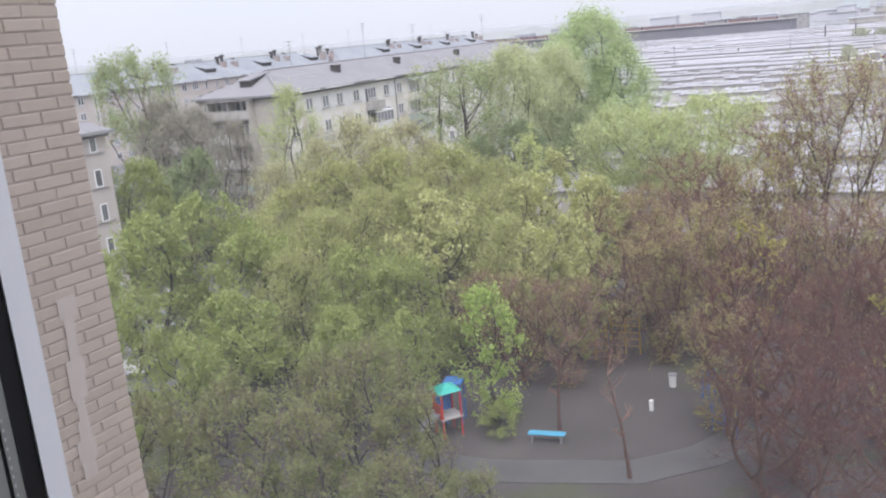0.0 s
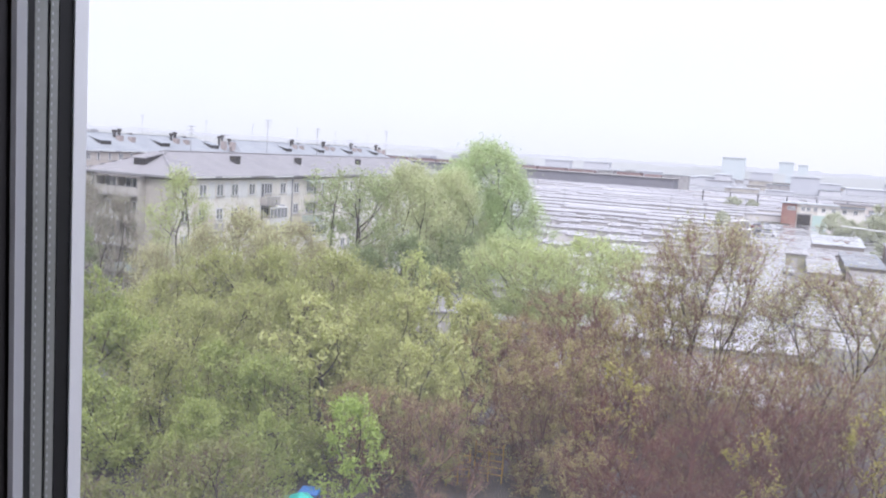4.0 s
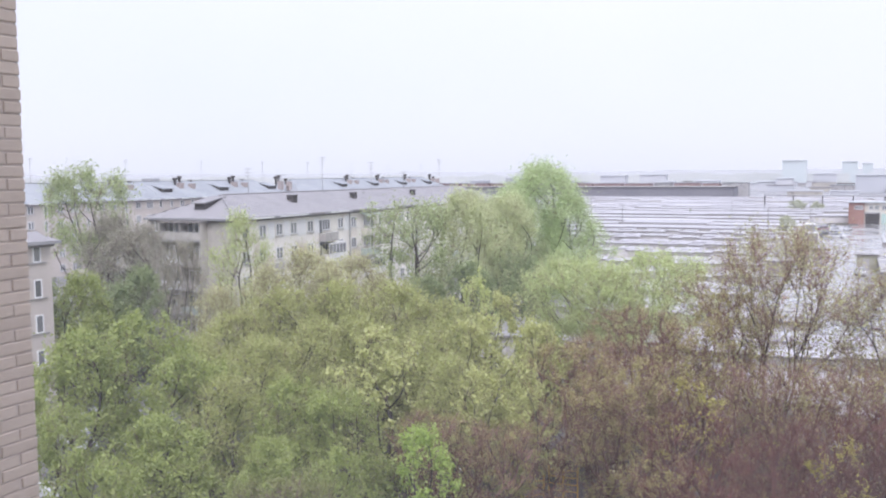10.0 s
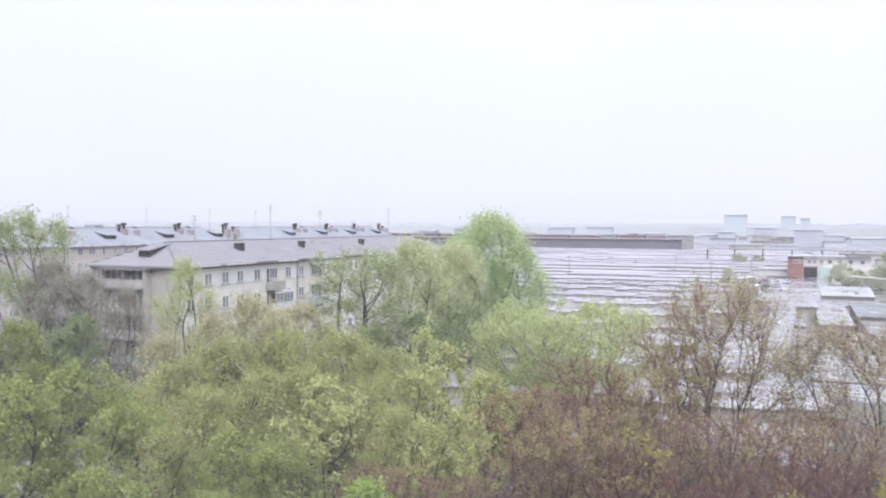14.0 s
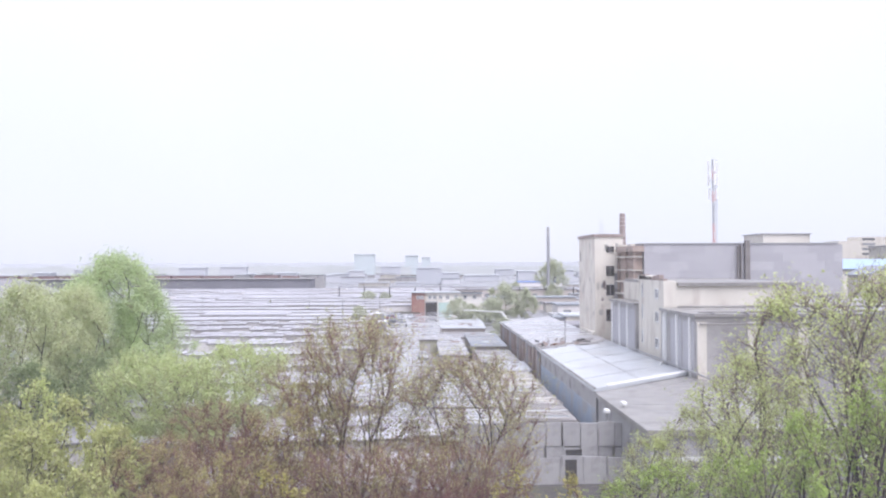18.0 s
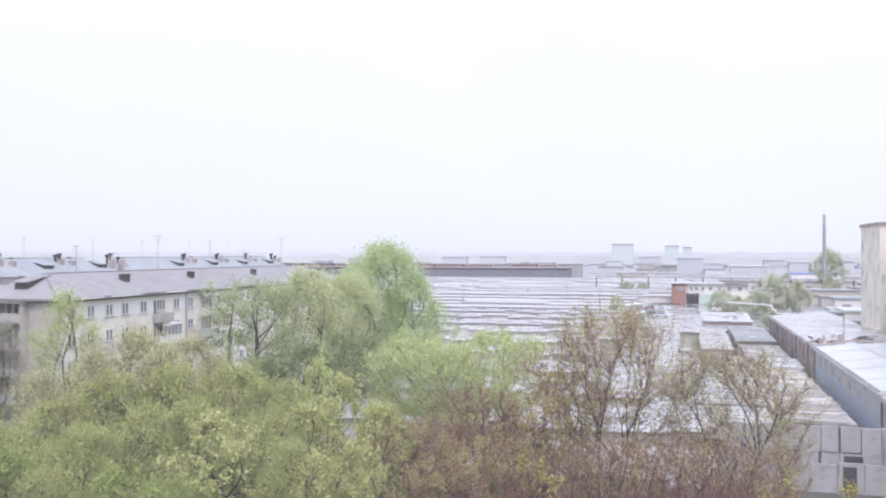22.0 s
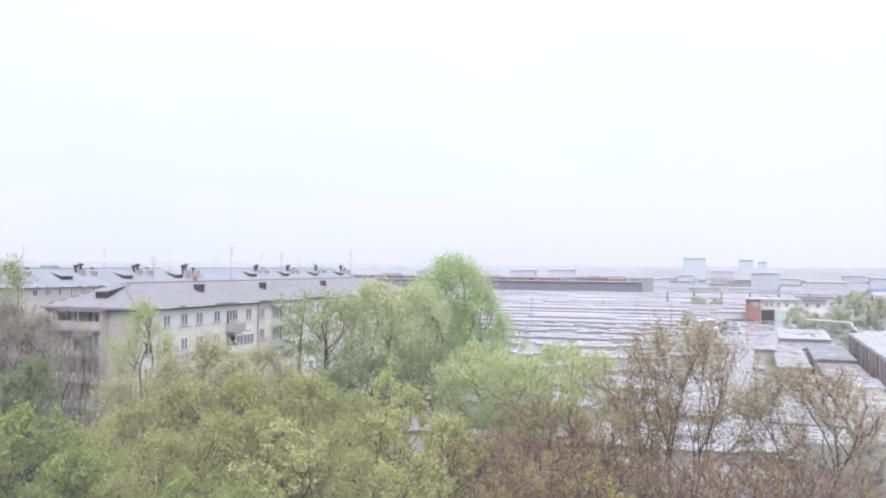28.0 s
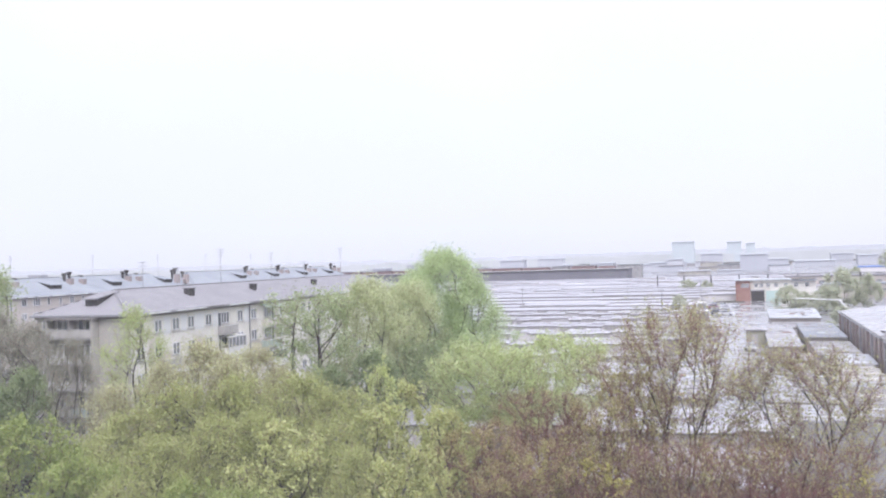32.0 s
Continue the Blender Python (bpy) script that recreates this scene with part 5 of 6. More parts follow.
    d = along * 0.55 + out * 0.35 + r.normal(0, 0.42, (twigs, 3)) + [0, 0, up]
    d /= np.linalg.norm(d, axis=1)[:, None]
    length = reach * r.uniform(0.35, 1.15, (twigs, 1))
    t1 = t0 + d * length * 0.5
    d2 = d + r.normal(0, 0.25, (twigs, 3)) + [0, 0, 0.25 * up]
    d2 /= np.linalg.norm(d2, axis=1)[:, None]
    t2 = t1 + d2 * length * 0.55
    w = np.full(twigs, fine)
    v2, f2 = spikes(np.concatenate([t0, t1]), np.concatenate([t1 + d * 0.05, t2]), np.concatenate([w, w * 0.75]))
    tw = raw_mesh(v2, f2, twig)
    # leaves along the twigs, some twigs full and others nearly bare
    weight = r.lognormal(0, uneven, twigs) * r.lognormal(0, clumpy, len(p))[parent[j]]
    k = r.choice(twigs, leaves, p=weight / weight.sum())
    s = r.uniform(0.15, 1.08, (leaves, 1))
    c = np.where(s < 0.5, t0[k] + (t1[k] - t0[k]) * s * 2, t1[k] + (t2[k] - t1[k]) * (s * 2 - 1)) + r.normal(0, spread, (leaves, 3))
    a = r.normal(0, 1, (leaves, 3)) + [0, 0, -0.5]
    a /= np.linalg.norm(a, axis=1)[:, None]
    b = np.cross(a, r.normal(0, 1, (leaves, 3)))
    b /= np.linalg.norm(b, axis=1)[:, None]
    h = np.cross(a, b)
    z = size * r.uniform(0.55, 1.3, (leaves, 1))
    if folded:  # large leaves are folded along the midrib
        v = np.stack([c - a * z, c + b * z * 0.55 + h * z * 0.18, c + a * z, c - b * z * 0.55 + h * z * 0.18], 1).reshape(-1, 3)
        i = np.arange(leaves)[:, None] * 4
        return wood, tw, raw_mesh(v, np.concatenate([i + [0, 1, 2], i + [0, 2, 3]], 1).reshape(-1, 3), leaf)
    v = np.stack([c - a * z, c + a * z * 0.6 + b * z * 0.75, c + a * z * 0.7 - b * z * 0.65], 1).reshape(-1, 3)
    return wood, tw, raw_mesh(v, np.arange(leaves * 3).reshape(-1, 3), leaf)


def tree_kind(label, *args, name="tree", **kw):
    wood, tw, lf = tree_meshes(*args, **kw)
    t = thing(name, label, name)
    part("trunk", wood, None, t)
    part("twigs", tw, None, t)
    part("crown", lf, None, t)
    return t


KINDS = {}


def kind(key, n, label, height, radius, *args, name="tree", **kw):
    KINDS[key] = ([tree_kind(label, 100 * len(KINDS) + k, height, radius, *args, name=name, **kw) for k in range(n)], height, radius, [])


kind("green", 4, "leafy courtyard tree in fresh spring green", 9.0, 3.2, M_BARK, M_TWIG, M_LEAF_GREEN, 13500, 0.095, nodes=360, twigs=1100, low=0.2, reach=0.9, gaps=0.2, uneven=0.7, spread=0.19, clumpy=0.9)
kind("olive", 4, "broad courtyard tree in yellow-green blossom", 10.0, 3.7, M_BARK, M_TWIG, M_LEAF_OLIVE, 14500, 0.09, nodes=460, twigs=1500, low=0.16, reach=1.1, up=0.35, gaps=0.08, uneven=0.7, spread=0.24, clumpy=0.6)
kind("blossom", 3, "young courtyard tree with bright yellow-green leaf tufts", 10.5, 3.1, M_BARK, M_TWIG, M_LEAF_PALE, 8500, 0.11, nodes=380, twigs=1100, low=0.2, reach=0.85, up=0.7, gaps=0.14, uneven=1.0, spread=0.12, clumpy=0.7)
kind("bright", 2, "young tree with large bright green leaves", 7.0, 1.8, M_BARK, M_TWIG, M_LEAF_LIME, 3600, 0.11, nodes=110, twigs=420, low=0.2, reach=0.8, up=0.7, uneven=0.9, spread=0.14, folded=True)
kind("near", 3, "low courtyard tree with dull yellow-green leaf sprays", 6.5, 2.4, M_BARK, M_TWIG, M_LEAF_NEAR, 5200, 0.082, nodes=300, twigs=900, low=0.12, reach=0.8, gaps=0.16, uneven=0.9, spread=0.12, clumpy=1.0, folded=True)
kind("dim", 3, "twiggy tree in a straw-coloured haze of catkins", 13.0, 3.2, M_BARK, M_TWIGSTRAW, M_LEAF_STRAW, 8000, 0.095, nodes=460, twigs=3200, low=0.12, reach=1.5, up=0.45, uneven=0.7, spread=0.35, fine=0.014, clumpy=0.5)
kind("pale", 1, "pale straw-green tree before the end wall", 16.0, 2.6, M_BARK, M_TWIGSTRAW, M_LEAF_WILLOW, 9000, 0.10, nodes=360, twigs=2000, low=0.2, shape="column", reach=1.2, up=0.4, gaps=0.06, uneven=0.7, spread=0.3)
kind("brown", 3, "still bare reddish-brown budding tree", 8.0, 2.7, M_BARKRED, M_TWIGRED, M_LEAF_BUD, 2400, 0.06, nodes=380, twigs=2000, low=0.14, shape="fan", reach=1.0, up=0.4, uneven=1.0, spread=0.14, fine=0.013, stout=0.9)
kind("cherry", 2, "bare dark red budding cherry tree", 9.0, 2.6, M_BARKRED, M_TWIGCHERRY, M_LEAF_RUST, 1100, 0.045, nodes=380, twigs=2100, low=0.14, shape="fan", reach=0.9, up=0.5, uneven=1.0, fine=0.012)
kind("bud", 3, "brown tree with scattered yellow-green buds", 9.0, 2.7, M_BARKRED, M_TWIGRED, M_LEAF_BUD, 4200, 0.075, nodes=380, twigs=2200, low=0.16, shape="fan", reach=0.9, up=0.5, gaps=0.12, uneven=1.2, spread=0.08, fine=0.012)
kind("tall", 2, "tall bare tree with dark limbs and sparse yellow-green buds", 13.5, 4.5, M_BARKDARK, M_TWIGRED, M_LEAF_SPRINGBUD, 15000, 0.07, nodes=620, twigs=5200, low=0.12, shape="fan", bend=0.6, reach=1.5, up=0.45, gaps=0.0, uneven=0.5, spread=0.4, stout=0.75, fine=0.0125, clumpy=0.2)
kind("willow", 3, "soft hazy willow in pale green", 11.2, 5.0, M_BARK, M_TWIGSTRAW, M_LEAF_WILLOW, 20000, 0.095, nodes=480, twigs=3400, low=0.12, shape="fan", bend=0.5, reach=1.3, up=0.75, shell=0.7, uneven=0.6, spread=0.24, floor_=0.4, clumpy=0.5)
kind("poplar", 2, "tall poplar in light spring green", 20.0, 6.2, M_BARK, M_TWIG, M_LEAF_POPLAR, 36000, 0.13, nodes=620, twigs=2400, low=0.12, bend=0.3, reach=2.0, up=0.6, gaps=0.05, uneven=0.95, spread=0.5, clumpy=0.6)
kind("crack", 2, "old willow in thin straw-green leaf over dark limbs", 17.0, 5.4, M_BARKDARK, M_TWIGSTRAW, M_LEAF_CRACK, 22000, 0.13, nodes=460, twigs=3000, low=0.14, bend=0.3, reach=1.6, up=0.25, gaps=0.06, uneven=0.6, spread=0.45, fine=0.014, clumpy=0.6)
kind("bare", 3, "grey leafless tree with a faint haze of green", 15.0, 3.4, M_BARK, M_TWIGGREY, M_LEAF_BARE, 6000, 0.095, nodes=460, twigs=3800, low=0.14, bend=0.3, reach=1.5, up=0.2, uneven=0.7, spread=0.35, fine=0.016, clumpy=0.4)
kind("ash", 2, "tall dark-limbed tree with sparse light green leaves", 17.0, 4.8, M_BARKDARK, M_TWIG, M_LEAF_ASH, 12000, 0.13, nodes=320, twigs=1800, low=0.3, shape="fan", bend=0.45, reach=1.5, up=0.15, gaps=0.12, uneven=0.8, spread=0.35, stout=1.7)
kind("round", 1, "rounded bush in even spring green", 11.0, 3.0, M_BARK, M_TWIG, M_LEAF_GREEN, 13000, 0.11, name="bush", nodes=300, twigs=1200, low=0.08, reach=0.9, shell=0.7, spread=0.2, uneven=0.6)
kind("deep", 2, "dense deep green bush", 9.5, 3.6, M_BARK, M_TWIG, M_LEAF_DEEP, 13000, 0.115, name="bush", nodes=300, twigs=1200, low=0.06, reach=0.9, gaps=0.1, spread=0.22, uneven=0.7)
kind("spire", 1, "young tree with upright shoots of lime leaves", 10.0, 2.3, M_BARK, M_TWIG, M_LEAF_SPRING, 2600, 0.11, nodes=120, twigs=260, low=0.2, bend=0.8, reach=1.9, up=1.3, uneven=0.5, spread=0.09)
kind("spring", 3, "open tree with dark limbs and sparse lime leaves", 16.0, 3.6, M_BARK, M_TWIG, M_LEAF_SPRING, 11500, 0.066, nodes=560, twigs=2600, low=0.2, bend=0.45, reach=1.1, up=0.25, gaps=0.08, uneven=0.9, spread=0.16, stout=0.65, clumpy=0.7)
kind("lime", 3, "young tree with bright lime leaves in clusters", 11.5, 2.5, M_BARKDARK, M_TWIG, M_LEAF_LIME, 5200, 0.075, nodes=380, twigs=1200, low=0.2, reach=0.8, up=0.35, gaps=0.15, uneven=1.0, spread=0.09, folded=True)
kind("yellow", 2, "slender bush with yellow young leaves", 9.5, 1.3, M_BARKRED, M_TWIGRED, M_LEAF_YELLOW, 1500, 0.075, name="bush", nodes=140, twigs=500, low=0.2, shape="fan", reach=0.7, up=0.7, uneven=1.1, spread=0.06, folded=True)
kind("shrub", 2, "low spring-green shrub under the trees", 3.4, 2.2, M_BARK, M_TWIG, M_LEAF_GREEN, 5200, 0.085, name="bush", nodes=160, twigs=500, low=0.04, reach=0.6, spread=0.14)
kind("haze", 2, "green thicket among the sheds, paled by painted haze", 7.0, 4.0, M_BARK, M_TWIG, M_LEAF_HAZE, 9000, 0.15, name="bush", nodes=200, twigs=600, low=0.05, reach=0.9, spread=0.24, gaps=0.1)


def plant(key, x, y, height, radius, turn=None):
    some, h, r, used = KINDS[key]
    t = some[len(used) % len(some)]
    turn = (x * 37 + y * 61) % 360 if turn is None else turn
    m = pose(x, y, 0, 0, 0, turn) @ Matrix.Diagonal((radius / r, radius / r, height / h, 1))
    if len(used) < len(some):
        t.matrix_basis = m
    else:
        t = copy_thing(t, Matrix())
        t.matrix_basis = m
    used.append(t)


def at(az, d):
    return -d * math.sin(radians(az)), d * math.cos(radians(az))


# kind, bearing to the left of +y, distance, height, crown radius
WOODS = [
    # far side of the yard, before the long houses
    ("ash", 46.9, 101, 20.4, 4.4), ("bare", 44.9, 93, 14.0, 3.8), ("deep", 45.6, 86, 9.6, 3.4), ("bare", 45.8, 97, 15.4, 3.9), ("bare", 43.8, 99, 14.2, 3.2), ("round", 47.3, 80, 11.0, 3.0), ("deep", 44.1, 88, 10.5, 2.9), ("deep", 50.0, 84, 10.2, 3.4),
    ("bare", 41.6, 81, 13.6, 2.2), ("pale", 38.1, 84, 15.9, 2.5), ("dim", 34.1, 77, 13.0, 3.8), ("dim", 30.8, 78, 12.2, 3.2), ("dim", 36.6, 74, 11.8, 3.0), ("dim", 39.4, 74, 10.2, 2.8), ("dim", 32.4, 74, 11.8, 3.2), ("dim", 29.2, 78, 10.4, 2.6),
    ("ash", 27.2, 100, 16.3, 5.0), ("crack", 23.6, 106, 17.2, 5.2), ("poplar", 18.7, 122, 20.2, 7.6), ("crack", 20.9, 112, 16.4, 4.8), ("poplar", 16.9, 124, 15.8, 5.2), ("poplar", 20.6, 119, 16.8, 5.4),
    ("deep", 23.5, 97, 9.4, 4.1), ("deep", 20.1, 104, 9.5, 4.2), ("deep", 26.2, 95, 8.2, 3.2), ("spire", 23.0, 77, 10.2, 2.3), ("shrub", 28.0, 90, 6.5, 4.0), ("shrub", 33.0, 86, 7.0, 4.2), ("shrub", 37.5, 80, 5.0, 3.4),
    ("willow", 16.4, 84, 11.4, 5.2), ("willow", 11.3, 86, 11.6, 5.2), ("willow", 13.7, 81, 10.8, 4.4),
    ("brown", 12.6, 72, 8.6, 4.2), ("brown", 15.6, 68, 6.8, 3.2), ("brown", 9.8, 60, 7.8, 3.1), ("brown", 7.1, 58, 7.5, 3.0), ("shrub", 18.5, 76, 5.5, 3.6),
    # the broad canopy of the courtyard
    ("olive", 38.5, 68, 9.0, 3.6), ("olive", 35.2, 70, 10.4, 4.1), ("olive", 31.9, 71, 10.5, 4.0), ("olive", 28.3, 68, 10.9, 3.9), ("olive", 25.6, 65, 10.1, 3.3),
    ("olive", 33.5, 60, 9.5, 3.4), ("olive", 36.8, 58, 8.6, 3.4), ("olive", 30.4, 60, 9.6, 3.0), ("blossom", 29.1, 54, 9.9, 3.7), ("olive", 26.3, 57, 9.2, 2.9), ("olive", 40.3, 60, 8.4, 2.8),
    ("blossom", 21.2, 60, 11.0, 3.2), ("blossom", 18.9, 56, 9.8, 2.6), ("blossom", 23.6, 58, 9.6, 2.9), ("blossom", 20.4, 50, 8.6, 2.4), ("blossom", 22.8, 50, 8.0, 2.3), ("olive", 24.8, 52, 8.2, 2.5),
    ("green", 47.9, 57, 9.9, 3.6), ("green", 44.0, 60, 10.1, 3.9), ("green", 41.3, 54, 8.8, 3.0), ("green", 50.2, 49, 8.0, 2.2),
    ("green", 43.4, 45, 7.4, 2.8), ("olive", 38.8, 51, 7.8, 2.7), ("green", 35.0, 50, 7.6, 2.6), ("green", 31.9, 48, 7.6, 2.4), ("green", 47.4, 41, 7.2, 2.3), ("green", 36.6, 43, 6.4, 2.2), ("green", 32.6, 42, 6.0, 2.0),
    ("near", 35.2, 35, 7.3, 2.5), ("near", 44.5, 34, 6.9, 2.6), ("near", 32.4, 32.5, 6.0, 2.0), ("near", 40.5, 31, 6.6, 2.5), ("near", 49.4, 37, 6.0, 2.0), ("near", 28.4, 28.5, 4.4, 1.6), ("near", 34.4, 28.5, 5.2, 1.9), ("near", 38.0, 38, 6.0, 2.0), ("near", 45.6, 28, 5.0, 2.0),
    ("shrub", 43.0, 52, 3.2, 2.6), ("shrub", 36.0, 54, 3.2, 2.6), ("shrub", 29.8, 50, 3.0, 2.2), ("shrub", 39.0, 34, 2.8, 2.2), ("shrub", 46.0, 62, 3.6, 3.0),
    # bare and budding trees round the playground
    ("brown", 24.2, 47, 6.2, 2.4), ("brown", 21.4, 46, 6.0, 2.3), ("brown", 18.4, 49, 6.2, 2.4), ("brown", 26.4, 49, 6.0, 2.1), ("brown", 15.6, 56, 7.4, 2.6),
    ("bud", 17.3, 55, 8.8, 2.9), ("bud", 13.4, 53, 8.4, 2.7), ("bud", 14.8, 49, 7.8, 2.4), ("bud", 12.0, 50, 7.6, 2.4), ("brown", 12.9, 62, 7.6, 3.0),
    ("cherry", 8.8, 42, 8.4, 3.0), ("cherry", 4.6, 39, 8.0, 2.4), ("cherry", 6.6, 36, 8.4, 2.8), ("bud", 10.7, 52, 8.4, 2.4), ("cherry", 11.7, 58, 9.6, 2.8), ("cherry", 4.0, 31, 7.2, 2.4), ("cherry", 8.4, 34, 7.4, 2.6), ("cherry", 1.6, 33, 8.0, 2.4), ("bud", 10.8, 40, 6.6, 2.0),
    ("tall", 4.2, 62, 15.6, 5.4), ("tall", -3.4, 60, 13.2, 5.0), ("bud", 6.8, 60, 11.8, 2.9), ("bud", 9.0, 56, 10.2, 2.8),
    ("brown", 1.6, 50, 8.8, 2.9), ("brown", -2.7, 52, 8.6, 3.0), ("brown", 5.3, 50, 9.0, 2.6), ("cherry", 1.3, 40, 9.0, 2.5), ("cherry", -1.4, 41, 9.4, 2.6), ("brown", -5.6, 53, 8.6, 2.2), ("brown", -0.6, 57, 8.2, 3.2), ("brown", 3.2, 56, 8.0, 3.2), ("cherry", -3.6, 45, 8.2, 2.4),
    ("yellow", -6.1, 42, 9.4, 1.3), ("yellow", -9.6, 44, 8.9, 1.4), ("yellow", -7.6, 40, 8.4, 1.2), ("yellow", 8.9, 43, 9.6, 1.6), ("yellow", 0.4, 38, 8.6, 1.2),
    # before the factory
    ("spring", -24.0, 46, 18.4, 4.8), ("spring", -20.6, 50, 14.6, 3.5), ("spring", -17.6, 54, 11.0, 2.7), ("spring", -28.2, 44, 19.2, 4.2), ("spring", -15.0, 52, 9.6, 2.6), ("spring", -22.6, 43, 14.0, 3.2), ("spring", -31.0, 48, 18.0, 4.0),
    ("lime", -23.3, 38, 13.4, 2.7), ("lime", -19.5, 40, 11.6, 2.4), ("lime", -15.8, 41, 10.4, 2.2), ("lime", -12.4, 42, 9.2, 2.0), ("lime", -26.4, 40, 14.5, 2.7), ("lime", -29.7, 40, 15.4, 3.0), ("lime", -21.4, 35, 10.0, 2.3), ("lime", -25.4, 34, 10.6, 2.3), ("lime", -17.6, 36, 9.0, 2.0),
]


# young trees with thin leaning trunks on the playground
def leaning(x, y, h, lean, turn):
    t = thing("young_tree", "thin leaning dark trunk with a few bare branches", "tree", (x, y, 0), turn)
    bm = bmesh.new()
    p, r = Vector((0, 0, -0.1)), 0.11
    tips = []
    for k in range(7):
        q = p + Vector((lean * h / 7 * (0.4 + 0.25 * k), 0.05 * math.sin(k * 2.0), h / 7))
        tube(bm, p, q, r, r * 0.84, 6)
        p, r = q, r * 0.84
        if k > 1:
            tips.append((p.copy(), r))
    part("trunk", bm, M_BARKRED, t)
    bm = bmesh.new()
    for k, (q, r) in enumerate(tips * 3):
        a = k * 2.4 + x
        d = Vector((math.cos(a), math.sin(a), 0.9)) * (0.5 + 0.12 * (k % 5))
        tube(bm, q, q + d, r * 0.5, 0.015, 4)
        tube(bm, q + d * 0.6, q + d * 0.6 + Vector((-d.y, d.x, d.z * 1.2)) * 0.6, r * 0.3, 0.01, 4)
    part("branches", bm, M_TWIGRED, t)


for x, y, h, lean, turn in ((-10.6, 34.0, 4.6, 0.22, 150), (-15.2, 37.6, 4.4, 0.05, 30), (-7.8, 45.0, 5.6, 0.04, 80), (-6.9, 45.6, 5.4, 0.05, 10), (-5.0, 33.2, 5.4, 0.16, 120)):
    leaning(x, y, h, lean, turn)
for key, az, d, h, r in WOODS:
    plant(key, *at(az, d), h, r)


# ---- playground ----
def paint(name, c):
    return mat(name, c, tuple(v * 0.8 for v in c), rough=0.5, scale=4, fine=40)


M_TEAL, M_BLUE, M_RED, M_YELLOW = paint("teal paint", (0.05, 0.50, 0.42)), paint("blue paint", (0.06, 0.20, 0.55)), paint("red paint", (0.62, 0.07, 0.05)), paint("yellow paint", (0.62, 0.38, 0.06))
M_SKY = paint("light blue paint", (0.10, 0.42, 0.62))
tower = thing("play_tower", "small playground tower with teal roof and red slide", "playground", (-20.3, 35.6, 0), -37)
for x in (-0.5, 0.5):
    for y in (-0.5, 0.5):
        part("post", tube(bmesh.new(), (x, y, 0), (x, y, 2.45), 0.05, 0.05, 6), M_RED, tower)
part("platform", boxes((-0.6, 0.6, -0.6, 0.6, 1.0, 1.06)), M_WOOD, tower)
bm = bmesh.new()
c = [bm.verts.new(p) for p in ((-0.62, -0.62, 2.4), (0.62, -0.62, 2.4), (0.62, 0.62, 2.4), (-0.62, 0.62, 2.4), (0, 0, 2.75))]
for k in range(4):
    bm.faces.new((c[k], c[(k + 1) % 4], c[4]))
bm.faces.new(c[3::-1])
part("roof", bm, M_TEAL, tower, "teal pyramid roof")
part("side_panel", boxes((-0.6, -0.56, -0.55, 0.55, 1.06, 1.8)), M_BLUE, tower)
part("side_panel", boxes((-0.55, 0.55, -0.6, -0.56, 1.06, 1.8)), M_RED, tower)
bm = boxes((-0.3, 0.3, -2.6, -0.6, 0, 0.04), (-0.34, -0.3, -2.6, -0.6, 0, 0.22), (0.3, 0.34, -2.6, -0.6, 0, 0.22))
for v in bm.verts:
    v.co.z += 1.05 * (v.co.y + 2.6) / 2.0 + 0.12
part("slide", bm, M_STEEL, tower, "pale metal slide")

blue_house = thing("play_house", "blue climbing frame beside the tower", "playground", (-20.6, 37.0, 0), 15)
for x in (-0.4, 0.4):
    for y in (-0.4, 0.4):
        part("post", tube(bmesh.new(), (x, y, 0), (x, y, 2.2), 0.05, 0.05, 6), M_BLUE, blue_house)
part("roof", boxes((-0.5, 0.5, -0.5, 0.5, 2.2, 2.3)), M_BLUE, blue_house, "", 0.03)


def bench(x, y, turn, label, paint_):
    b = thing("bench", label, "bench", (x, y, 0), turn, group="playground benches")
    for k in range(3):
        part("seat_board", boxes((-0.9, 0.9, -0.22 + 0.15 * k, -0.09 + 0.15 * k, 0.43, 0.47)), paint_, b)
    for x_ in (-0.7, 0.7):
        part("leg", boxes((x_ - 0.04, x_ + 0.04, -0.2, 0.2, 0.0, 0.43)), M_STEEL, b)


bench(-15.3, 36.2, 10, "light blue painted bench on bare soil", M_SKY)


def ladder_frame(x, y, turn, label, paint_, w=1.6, h=2.2):
    f = thing("climbing_frame", label, "playground", (x, y, 0), turn)
    for x_ in (-w / 2, 0, w / 2):
        part("post", tube(bmesh.new(), (x_, 0, 0), (x_, 0, h), 0.04, 0.04, 6), paint_, f)
    for k in range(max(2, int((h - 0.3) / 0.42))):
        part("rung", tube(bmesh.new(), (-w / 2, 0, 0.5 + 0.42 * k), (w / 2, 0, 0.5 + 0.42 * k), 0.025, 0.025, 5), paint_, f)


ladder_frame(-15.0, 48.4, 5, "yellow painted steel ladder frame", M_YELLOW, 1.7, 2.4)
ladder_frame(-16.4, 47.0, 40, "orange-yellow painted steel climbing bars", M_YELLOW, 1.4, 2.1)
ladder_frame(-9.2, 43.6, 60, "blue painted steel exercise bars", M_BLUE, 0.9, 1.5)
ladder_frame(-7.6, 39.4, -25, "blue exercise bars with a seat", M_BLUE, 1.4, 1.3)
bin_ = thing("litter_bin", "small whitish litter bin beside the path", "bin", (-11.2, 44.2, 0))
part("body", tube(bmesh.new(), (0, 0, 0.05), (0, 0, 0.75), 0.18, 0.22, 10), M_WHITE, bin_)
part("rim", tube(bmesh.new(), (0, 0, 0.72), (0, 0, 0.77), 0.24, 0.24, 10), M_STEEL, bin_)
